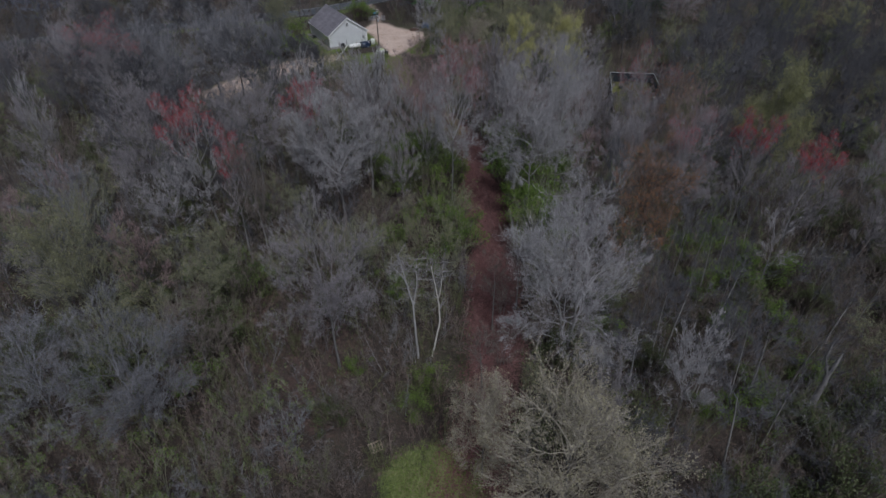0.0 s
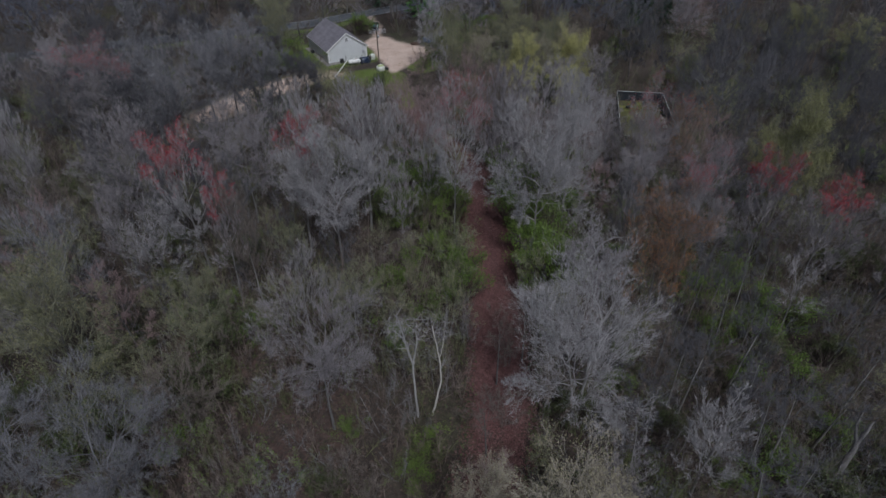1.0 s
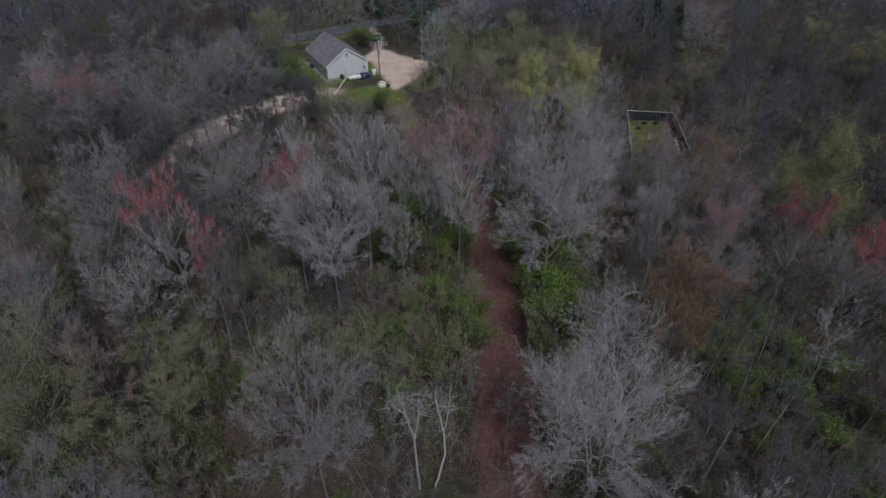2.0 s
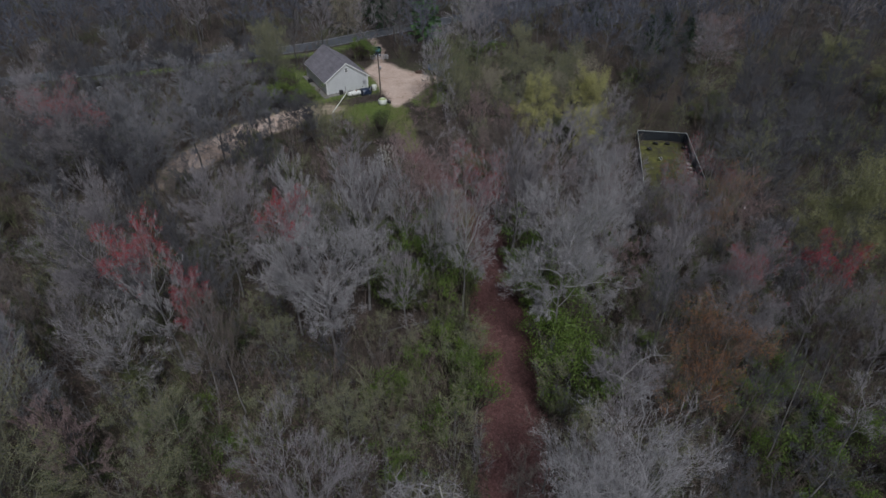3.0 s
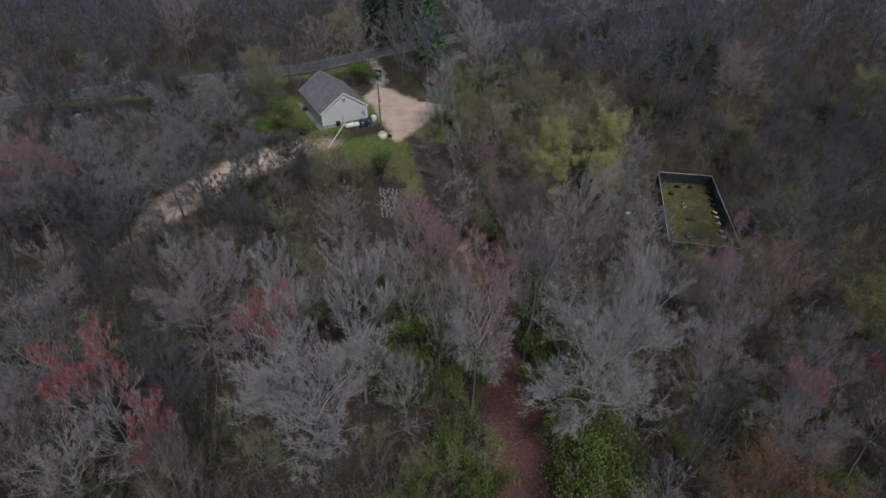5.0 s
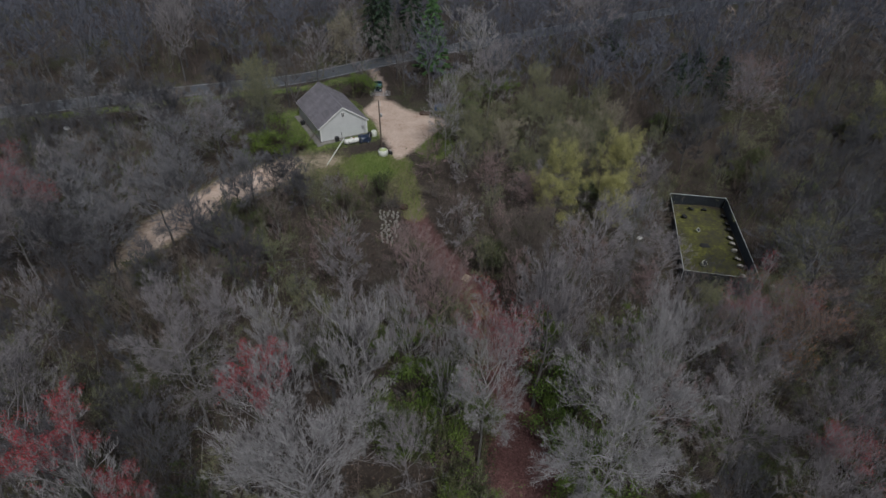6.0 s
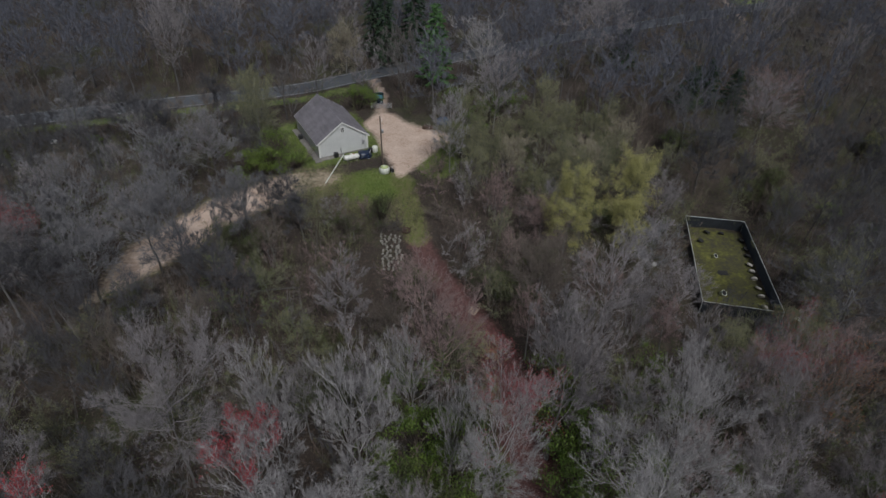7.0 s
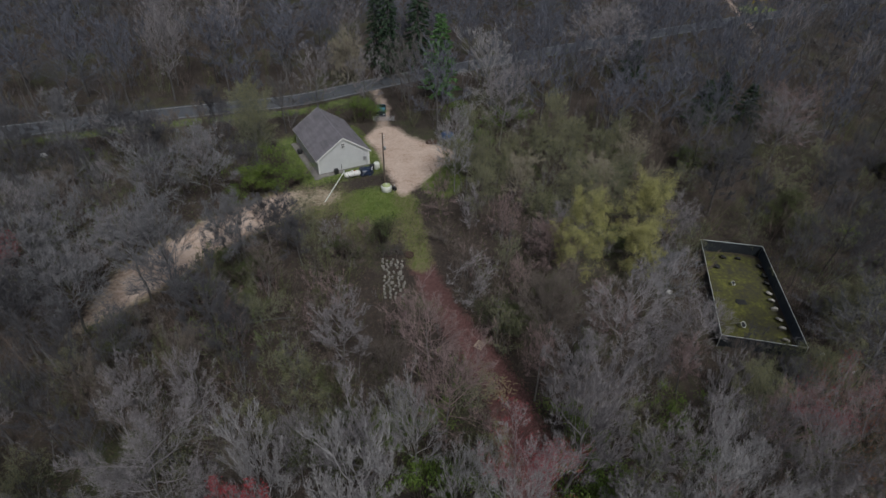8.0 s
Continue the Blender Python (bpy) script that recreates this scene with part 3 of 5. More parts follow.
def make_shapes():
    for k in range(3):  # broad, dome-headed trees for the nearest crowns
        w, c, tips = grow(11 + k, 18, (2.5, 5.0, 6.0)[k], 5.5, (15, 9, 6, 5, 5), r0=0.19, fork=(0.28, 0.4, 0.44)[k], tw_len=0.68, tw_w=0.027, branch_w=0.02, up=(0.3, 0.2, 0.4)[k], out=0.4, wave=0.18, fine=True)
        shape(f"broad{k}", w, c, blush(tips, np.random.RandomState(50 + k), 7500, 0.075, 0.74, 0.7))
    for k in range(4):  # the wood at large
        w, c, tips = grow(21 + k, 18, 4.0, 5.2, (15, 6, 5, 4, 3), fork=0.33, tw_len=0.8, tw_w=0.038, branch_w=0.024, up=0.45, out=0.35, r0=0.15)
        shape(f"plain{k}", w, c, blush(tips, np.random.RandomState(55 + k), 2000, 0.1, 0.5, 0.5))
    for k in range(3):  # narrower trees with upswept, brush-like heads
        w, c, tips = grow(31 + k, 18, 5.0, 3.4, (14, 6, 5, 4, 4), fork=0.34, tw_len=0.6, tw_w=0.032, branch_w=0.02, up=0.8, out=0.2, wave=0.1, angles=(36, 34, 38, 40), r0=0.15)
        shape(f"brush{k}", w, c, blush(tips, np.random.RandomState(60 + k), 6000, 0.085, 0.64, 0.5))
    for k in range(3):  # fine twiggy round heads with buds all over
        w, c, tips = grow(71 + k, 15, 1.5, 4.8, (28, 7, 6, 4, 3), fork=0.1, tw_len=0.6, tw_w=0.027, branch_w=0.019, up=0.2, out=0.5, r0=0.16)
        shape(f"round{k}", w, c, blush(tips, np.random.RandomState(80 + k), 15000, 0.085, 0.12, 0.0))
        rng = np.random.RandomState(84 + k)
        w, c, tips = grow(74 + k, 15, 4.0, 4.8, (24, 6, 5, 4, 3), fork=0.24, tw_len=0.45, tw_w=0.026, branch_w=0.024, up=0.15, out=0.5, r0=0.16)
        puff = tips[rng.choice(len(tips), 1300)]
        at = np.vstack([puff[rng.randint(0, 1300, 27000)] + rng.normal(size=(27000, 3)) * 0.32, tips[rng.choice(len(tips), 6000)]])
        shape(f"leafy{k}", w, c, leaves(at, 0.125, rng))
    for k in range(2):  # thin poles of the understorey
        w, c, tips = grow(91 + k, 12, 6.0, 2.0, (8, 5, 4, 3, 3), r0=0.1, fork=0.5, lean=0.03, up=0.5, sway=0.08, tw_len=0.5, tw_w=0.024, branch_w=0.018)
        shape(f"pole{k}", w, c)
    for k in range(3):  # low twiggy saplings and thickets of many stems
        w, c, tips = grow(111 + k, 7, 0.3, 2.6, (12, 5, 4, 3, 3), r0=0.06, fork=0.1, up=0.5, out=0.2, tw_len=0.42, tw_w=0.028, branch_w=0.016, stems=4, wave=0.16)
        shape(f"thicket{k}", w, c, blush(tips, np.random.RandomState(90 + k), 1600, 0.075, 0.2, 0.0))
    for k in range(3):  # tall dark stems that fork high, by the track
        w, c, tips = grow(131 + k, 15, 7.0, 3.8, (15, 6, 5, 4, 4), fork=(0.4, 0.46, 0.52)[k], tw_len=0.8, tw_w=0.04, branch_w=0.03, up=0.5, out=0.3, sway=0.5, wave=0.15, r0=0.2)
        shape(f"stem{k}", w, c)
    w, c, tips = grow(97, 13, 2.5, 7.0, (9, 8, 6, 5, 3), r0=0.34, fork=0.2, up=0.1, out=0.4, tw_len=0.7, tw_w=0.034, branch_w=0.04, wave=0.24, level=0.6, fine=True)
    shape("wide", w, c)
    # the great pale tree beside the path, with sinuous low limbs
    w, c, tips = grow(143, 18, 2.0, 6.5, (24, 9, 7, 5, 5), r0=0.22, fork=0.16, up=0.22, out=0.4, tw_len=0.6, tw_w=0.026, branch_w=0.024, wave=0.24, fine=True, stems=2)
    shape("grand", w, c)


make_shapes()
EXTRA = {}


def set_mat(ob, mat):
    ob.material_slots[0].link = "OBJECT"
    ob.material_slots[0].material = mat


KINDS = {  # trunk, twigs, buds, name, label, category
    "white": ("bark_pale", "twig_silver", None, "bare_tree", "large leafless tree with pale limbs and a silver crown", "tree"),
    "slender": ("bark_slender", "twig_dark", None, "bare_tree", "slender leafless tree with a pale bare stem", "tree"),
    "silver": ("bark_grey", "twig_silver", None, "bare_tree", "leafless tree with a pale silver-grey crown of fine twigs", "tree"),
    "lilac": ("bark_grey", "twig_lilac", None, "bare_tree", "leafless tree with a mauve-grey haze of fine twigs", "tree"),
    "brown": ("bark_grey", "twig_brown", None, "bare_tree", "leafless tree with a brown twiggy crown", "tree"),
    "slate": ("bark_dark", "twig_slate", None, "bare_tree", "large leafless tree with a rounded slate-grey crown", "tree"),
    "dark": ("bark_dark", "twig_dark", None, "bare_tree", "dark leafless tree with a sooty grey crown", "tree"),
    "pink": ("bark_grey", "twig_pink", None, "bare_tree", "leafless tree with a reddish-brown twiggy crown", "tree"),
    "red": ("bark_grey", "twig_lilac", "bud_red", "red_maple", "maple in red bud over grey twigs", "tree"),
    "redtop": ("bark_grey", "twig_silver", "bud_red", "red_maple", "grey maple with a flush of red buds", "tree"),
    "orange": ("bark_grey", "twig_brown", "bud_orange", "budding_tree", "tree in rusty orange bud among bare neighbours", "tree"),
    "cream": ("bark_grey", "twig_cream", "bud_cream", "budding_tree", "tree in cream bud with a dense round head", "tree"),
    "olive": ("bark_grey", "twig_olive", "bud_olive", "budding_tree", "tree in sparse olive-green bud", "tree"),
    "pale_olive": ("bark_grey", "twig_olive", "bud_olive", "budding_tree", "grey tree dusted with pale olive buds", "tree"),
    "yellow": ("bark_grey", "twig_olive", "leaf_yellow", "leafing_tree", "tree in fresh yellow-green leaf", "tree"),
}


def tree(kind, key, x, y, height, radius, turn=0.0, tilt=(0, 0), buds=True):
    H, R, wood, crown, extra = SHAPES[key]
    tm, cm, bmat, name, label, cat = KINDS[kind]
    if key.startswith("thicket"):
        name, label, cat = "sapling", label.replace("large ", "").replace("tree", "sapling").replace("leafless", "many-stemmed leafless"), "sapling"
    m = pose(x, y, float(land(x, y)), tilt[0], tilt[1], turn) @ Matrix.Diagonal((radius / R, radius / R, height / H, 1))
    ob = empty(name, m, label, cat, "trees of the wood")
    o = share("trunk", wood, ob, Matrix())
    set_mat(o, M[tm])
    o = share("crown", crown, ob, Matrix())
    set_mat(o, M[cm])
    if bmat and extra is not None and buds:
        if key not in EXTRA:
            EXTRA[key] = mesh_of("blossom", extra, M["bud_red"])
        o = share("blossom" if bmat[0] == "b" else "foliage", EXTRA[key], ob, Matrix())
        set_mat(o, M[bmat])
    return ob


# Trees that stand out: kind, shape, x, y, height above the ground, crown radius, turn
STANDING = [
    ("white", "grand", 11.6, 40.0, 20.6, 7.2, 20),
    ("lilac", "broad1", -10.6, 39.5, 17.8, 5.6, 80),
    ("silver", "broad2", -12.6, 61.5, 20.8, 6.0, 140),
    ("orange", "round0", 22.3, 55.4, 18.6, 4.2, 10),
    ("red", "broad2", 28.9, 63.7, 18.0, 3.8, 40),
    ("red", "broad1", 27.6, 77.2, 21.0, 4.4, 70),
    ("orange", "broad2", 31.4, 76.4, 20.2, 4.0, 170),
    ("silver", "broad1", 10.2, 63.6, 22.2, 6.0, 200),
    ("silver", "broad0", 14.6, 69.5, 22.0, 5.0, 260),
    ("lilac", "brush1", 6.8, 77.0, 20.6, 4.2, 15),
    ("lilac", "broad2", -37.3, 65.7, 19.8, 6.0, 33),
    ("dark", "broad0", 44.0, 95.0, 20.0, 8.5, 300),
    ("brown", "thicket0", 5.2, 40.0, 6.0, 2.4, 0),
    ("pink", "thicket1", 3.4, 33.6, 6.0, 2.4, 50),
    ("brown", "thicket2", 5.8, 46.5, 5.0, 2.0, 90),
    ("olive", "leafy1", 81.0, 144.0, 13.0, 6.0, 30),
    ("olive", "leafy2", 92.0, 140.0, 11.0, 5.0, 130),
    ("pale_olive", "round1", -38.8, 144.5, 13.5, 4.6, 80),
    ("pink", "round2", 10.0, 113.0, 8.5, 4.2, 10),
    ("olive", "round0", 39.6, 94.0, 9.5, 3.8, 75),
    ("cream", "round2", -28.0, 178.5, 12.5, 4.6, 120),
    ("silver", "broad1", 3.9, 163.5, 18.0, 6.5, 210),
    ("pink", "round1", 60.5, 157.0, 13.0, 6.0, 160),
    ("lilac", "broad2", 57.0, 150.0, 14.0, 6.0, 190),
    ("yellow", "leafy0", 13.4, 111.0, 14.8, 3.9, 120),
    ("yellow", "leafy1", 24.2, 119.6, 15.6, 4.3, 220),
    ("lilac", "broad1", 15.0, 94.5, 15.8, 5.2, 60),
    ("slate", "plain3", 24.8, 108.0, 11.0, 4.2, 90),
    ("yellow", "leafy2", 22.9, 113.8, 10.0, 2.9, 320),
    ("olive", "broad1", 18.5, 122.0, 14.5, 4.0, 55),
    ("brown", "pole0", 4.6, 44.5, 9.5, 2.4, 12),
    ("brown", "pole1", 7.4, 47.5, 10.5, 2.6, 72),
    ("brown", "pole0", 3.2, 37.0, 8.5, 2.4, 132),
    ("brown", "pole1", 8.6, 40.5, 9.0, 2.4, 192),
    ("olive", "leafy0", 47.6, 78.5, 20.5, 5.0, 44),
    ("pale_olive", "round2", -35.0, 43.5, 18.0, 5.4, 66),
    ("slate", "plain1", -34.5, 33.0, 15.0, 5.0, 30),
    ("slate", "plain2", -39.5, 52.0, 16.0, 5.0, 70),
    ("slate", "broad1", -25.2, 31.0, 15.5, 6.2, 88),
    ("red", "brush2", 42.3, 60.5, 17.0, 3.6, 12),
    ("red", "brush1", 37.9, 65.0, 17.3, 3.2, 99),
    ("silver", "pole0", 36.2, 52.4, 12.0, 3.0, 21),
    ("cream", "round0", 8.8, 24.6, 16.4, 6.6, 0),
    ("cream", "round1", 2.8, 28.6, 11.0, 3.0, 31),
    ("silver", "brush0", 20.8, 34.4, 14.6, 3.2, 61),
    ("redtop", "brush1", -28.3, 60.8, 19.0, 3.3, 190),
    ("red", "brush0", -24.0, 57.4, 17.0, 2.4, 230),
    ("lilac", "brush2", -10.4, 77.0, 16.4, 3.8, 260),
    ("silver", "brush0", -17.0, 72.0, 20.6, 3.3, 290),
    ("silver", "brush1", -10.3, 70.8, 21.4, 3.8, 310),
    ("redtop", "broad2", 0.8, 70.0, 21.8, 4.2, 340),
    ("lilac", "broad2", 15.0, 54.2, 12.0, 3.6, 100),
    ("red", "broad1", -55.5, 94.8, 18.0, 6.2, 60),
    ("red", "broad2", -58.5, 100.0, 15.5, 5.0, 200),
    ("pink", "broad0", -3.7, 83.6, 16.2, 5.0, 130),
    ("pink", "broad1", -5.8, 93.5, 12.5, 4.4, 250),
    ("lilac", "broad1", 5.1, 148.5, 17.0, 5.6, 35),
    ("lilac", "broad2", 31.0, 187.0, 17.5, 10.0, 75),
    ("dark", "wide", 40.6, 146.0, 13.6, 8.4, 105),
    ("olive", "broad0", -37.2, 138.3, 14.2, 4.4, 145),
    ("dark", "wide", -79.5, 158.0, 14.0, 7.5, 185),
    ("dark", "brush2", -30.0, 95.0, 15.0, 4.2, 225),
    ("brown", "broad0", 7.5, 94.2, 14.6, 4.2, 265),
    ("olive", "round2", 30.0, 91.0, 9.0, 3.6, 305),
    ("lilac", "broad1", 24.6, 82.0, 14.5, 4.0, 15),
    ("pink", "broad2", 29.4, 84.0, 13.5, 3.8, 95),
    ("lilac", "broad1", -26.2, 73.2, 18.4, 5.6, 345),
    ("red", "brush1", -17.5, 66.5, 18.5, 3.0, 25),
    ("lilac", "broad2", 24.5, 70.5, 15.5, 4.6, 65),
    ("lilac", "broad0", 33.2, 71.5, 16.0, 4.4, 165),
    ("olive", "round1", 47.0, 104.0, 11.5, 4.2, 205),
    ("pink", "broad2", 38.0, 86.0, 14.0, 4.2, 245),
    ("lilac", "broad1", 25.5, 99.0, 12.0, 4.4, 285),
    ("lilac", "broad2", 28.0, 119.0, 12.5, 4.2, 325),
    ("dark", "broad1", 52.0, 118.0, 16.0, 6.0, 5),
    ("brown", "round0", 8.0, 99.0, 12.5, 4.0, 85),
    ("lilac", "brush0", -15.0, 92.0, 14.0, 3.6, 125),
    ("slate", "stem1", -34.8, 98.6, 18.0, 4.8, 205),
    ("slate", "stem1", -30.2, 108.8, 13.0, 3.4, 245),
    ("dark", "stem2", -27.0, 116.0, 9.5, 2.8, 285),
    ("dark", "stem1", -28.8, 114.2, 10.0, 2.8, 325),
    ("slate", "stem2", -32.8, 109.9, 12.0, 3.2, 15),
    ("slate", "stem2", -40.9, 103.0, 16.0, 4.0, 55),
    ("slate", "stem2", -46.0, 97.0, 13.5, 4.2, 95),
    ("dark", "stem1", -49.4, 92.8, 14.0, 4.2, 15),
    ("slate", "stem0", -51.5, 100.5, 15.5, 5.0, 135),
    ("dark", "stem0", -24.0, 112.0, 9.0, 3.0, 315),
    ("dark", "plain1", -57.0, 104.0, 14.5, 5.4, 35),
    ("dark", "plain2", -60.0, 92.0, 15.5, 5.6, 95),
    ("slate", "broad0", -46.5, 120.5, 14.5, 5.6, 135),
    ("slate", "plain3", -41.5, 127.0, 14.0, 5.4, 175),
    ("slate", "broad1", -53.0, 110.5, 14.0, 5.6, 215),
    ("dark", "stem1", -52.0, 132.0, 13.0, 4.0, 45),
    ("dark", "stem2", -60.0, 138.0, 13.0, 4.2, 125),
    ("slate", "stem0", -69.0, 137.0, 14.0, 4.6, 165),
    ("dark", "stem1", -47.0, 146.0, 12.5, 3.6, 5),
    ("dark", "stem2", -78.0, 136.0, 14.0, 4.4, 85),
]
for kind, key, x, y, h, r, turn in STANDING:
    tree(kind, key.replace("broad", "plain") if y > 74 and not kind.startswith("red") else key, x, y, h, r, turn)

# Slender pale poles leaning on the slope
for x, y, h, lean, turn in ((24.0, 37.7, 12, 4, 10), (27.2, 37.2, 12.5, 6, 80), (28.8, 43.0, 11, 5, 150), (31.0, 50.0, 12, 7, 220),
                            (26.8, 54.7, 12.5, 6, 290), (29.2, 55.6, 13, 5, 0), (33.0, 56.5, 12, 7, 60), (36.2, 57.5, 12, 8, 130), (21.5, 43.5, 11, 3, 200)):
    tree("slender", f"pole{int(turn) // 10 % 2}", x, y, h, 1.9, turn, (0, lean))


def road_side(x, y):
    """How far beyond the road (minus: this side of it)."""
    return y - float(np.interp(x, [p[0] for p in ROAD_LINE], [p[1] for p in ROAD_LINE]))


def clear_of(x, y):
    """Where a tree of the wood may stand."""
    if line_far(x, y, PATH_LINE, PATH_HALF)[0] < (3.6 if y < 84 else 2.2) or line_far(x, y, GRASS_LINE)[0] < 4.0:
        return False
    if inside(x, y, YARD) > -3.0 or inside(x, y, PEN) > -1.6 or line_far(x, y, ROAD_LINE)[0] < (6.0 if x < -14 else 2.5):
        return False
    if -110 < x < -18 and (-15 if x < -46 else -9.5) < road_side(x, y) < 0:
        return False
    if line_far(x, y, TRACK_LINE)[0] < (8.5 if x > -47 else 2.5) or line_far(x, y, DRIVE_LINE)[0] < 3.5:
        return False
    hu, hv = house_local(x, y)
    if -5 < hu < HOUSE_W + 4 and -6 < hv < HOUSE_L + 4:
        return False
    if math.hypot((x + 18) * 0.8, y - 127) < 8 or math.hypot(x + 1, y - 25) < 7.0:
        return False
    if math.hypot((x + 11) * 0.8, (y - 108.5) * 0.7) < 4.5:
        return False
    if math.hypot((x + 1.5) * 0.9, (y - 37) * 0.6) < 5.0:
        return False
    if math.hypot(x - 37, (y - 128)) < 6 or math.hypot((x + 14) * 0.9, (y - 44) * 0.6) < 5.5:
        return False
    if math.hypot(x + 7, y - 169) < 8 or math.hypot(x + 15, y - 180) < 7:
        return False
    return math.hypot(x - 94, y - 250) > 14


placed = [(s[2], s[3], s[5]) for s in STANDING]


def wood_sites(rng, count, x_of, y_of, gap):
    out = []
    for _ in range(count):
        y = rng.uniform(*y_of)
        x = rng.uniform(-1, 1) * x_of(y)
        g = gap * rng.uniform(0.75, 1.3)
        if clear_of(x, y) and all((x - px) ** 2 + (y - py) ** 2 > (g * 0.55 + pr * 0.55) ** 2 for px, py, pr in placed):
            placed.append((x, y, g))
            out.append((x, y, g))
    return out


def near_wood():
    rng = np.random.RandomState(5)
    for x, y, g in wood_sites(rng, 8000, lambda y: 26 + 0.62 * y, (14, 150), 4.1):
        patch = noise.noise(Vector((x * 0.035, y * 0.035, 3.1)))
        pick = rng.uniform() + 0.4 * patch
        lean = (rng.uniform(-4, 4), rng.uniform(-4, 4))
        r = g * rng.uniform(0.62, 0.88)
        low = f"thicket{rng.randint(3)}"
        k = rng.randint(4) if rng.uniform() < 0.5 else rng.randint(3)
        b = k % 3
        if 14 < x < 44 and y < 64:
            kind, key, h = ("slender", "pole0", rng.uniform(9, 13)) if pick < 0.35 else (("olive", "dark", "dark", "brown")[k], low, rng.uniform(3.5, 6.5))
        elif -9 < x < 3 and 44 < y < 66:
            kind, key, h = "olive", low, rng.uniform(5, 9)
        elif -30 < x < 3 and 42 < y < 66 and rng.uniform() < 0.6:
            kind, key, h = ("olive", "brown", "olive", "dark")[k], (low, f"plain{k}")[rng.randint(2)], rng.uniform(5, 10)
        elif y < 36 and x < 0:
            kind, key, h = ("slate", "dark", "brown", "brown")[rng.randint(4)], low, rng.uniform(4, 7.5)
        elif -3 < x < 30 and y > 122:
            kind, key, h = ("olive", "pale_olive", "olive", "cream")[rng.randint(4)], f"round{b}" if rng.uniform() < 0.75 else low, rng.uniform(7, 12)
        elif -17 < x < -2 and 95 < y < 119:
            kind, key, h = ("brown", "pink")[k % 2], low, rng.uniform(2.2, 3.8)
            r *= 0.7
        elif 6 < x < 30 and 96 < y < 118:
            kind, key, h = ("brown", "pink", "pink", "lilac")[k], low, rng.uniform(4, 6)
        elif y > 94 and -34 < x < 34 and y < 132:
            kind, key, h = ("brown", "pink", "lilac", "olive")[rng.randint(4)], low if k else f"plain{k}", rng.uniform(5.5, 10)
        elif -54 < x < -22 and 0 < np.interp(-x, [-p[0] for p in TRACK_LINE], [p[1] for p in TRACK_LINE]) - y < 20:
            kind, key, h = ("dark", "brown", "olive")[rng.randint(3)], low, rng.uniform(2.5, 5)
        elif y > 88 and x < -30:
            kind, key, h = ("dark", "dark", "lilac", "brown")[rng.randint(4)], f"plain{k}", rng.uniform(8, 12)
        elif pick < 0.13:
            kind, key, h = "silver", f"plain{k}", rng.uniform(12, 17)
        elif pick < 0.42:
            kind, key, h = "lilac", f"brush{b}" if rng.uniform() < 0.5 else f"plain{k}", rng.uniform(11, 16)
        elif pick < 0.52:
            kind, key, h = "brown", f"plain{k}", rng.uniform(8, 13)
        elif pick < 0.6:
            kind, key, h = "pink", f"brush{b}", rng.uniform(9, 14)
        elif pick < 0.95:
            kind, key, h = "olive", low, rng.uniform(5, 9)
        else:
            kind, key, h = "dark", f"plain{k}", rng.uniform(12, 16)
        if x < -13 and y < 84 and kind in ("silver", "lilac", "pink") and rng.uniform() < 0.65:
            kind = ("brown", "olive", "dark")[rng.randint(3)]
        # Paler kinds turn dark here: the picture's edge darkening put into tree colour
        if y > 80 and x > 32 and kind in ("silver", "pink", "lilac", "brown"):
            kind = "dark"
        tree(kind, key, x, y, h, r, rng.uniform(0, 360), lean)
    # the understorey that stands beneath and between them, too dense to count
    models = []
    for k in range(4):
        w, c, tips = grow(151 + k, 6, 0.3, 2.4, (10, 4, 4, 3, 3), r0=0.055, fork=0.1, up=0.5, out=0.2, tw_len=0.45, tw_w=0.03, branch_w=0.016, stems=4, wave=0.16)
        models.append((join([w, c]), leaves(tips[rng.choice(len(tips), 420)], 0.13, rng, 0.3)))
    bushes, spots, green = {}, [], []
    for _ in range(3200):
        y = 16 + 110 * rng.uniform() ** 1.2
        x = rng.uniform(-1, 1) * (24 + 0.6 * y)
        if len(spots) > 480 or not clear_of(x, y) or any((x - px) ** 2 + (y - py) ** 2 < 7.5 for px, py in spots):
            continue
        spots.append((x, y))
        patch = noise.noise(Vector((x * 0.05, y * 0.05, 7.7)))
        tone = "twig_olive" if patch > 0.12 else "twig_brown" if patch > -0.15 else "twig_dark"
        if -34 < x < 34 and y > 94:
            tone = ("twig_brown", "twig_pink")[rng.randint(2)]
        small = rng.uniform(0.45, 0.95) * (0.6 if (-17 < x < -2 or 6 < x < 30) and y > 94 else 1.0)
        a, ((v, f), (lv, lf)) = rng.uniform(0, 6.28), models[rng.randint(4)]
        turn = np.array(((math.cos(a), -math.sin(a), 0), (math.sin(a), math.cos(a), 0), (0, 0, 1))) * small
        at = np.array((x, y, float(land(x, y))))
        bushes.setdefault(tone, []).append((v @ turn.T + at, f))
        if tone == "twig_olive":
            green.append((lv @ turn.T + at, lf))
    for tone, pieces in bushes.items():
        tagged(link_mesh("understorey", *join(pieces), M[tone]), "dense leafless " + {"twig_olive": "olive-budded", "twig_brown": "brown", "twig_dark": "sooty grey", "twig_pink": "reddish-brown"}[tone] + " thicket under the trees", "undergrowth", kind="stuff")
    tagged(link_mesh("understorey_leaves", *join(green), M["leaf_green"]), "small fresh green leaves on the thickets under the trees", "undergrowth", kind="stuff")


near_wood()


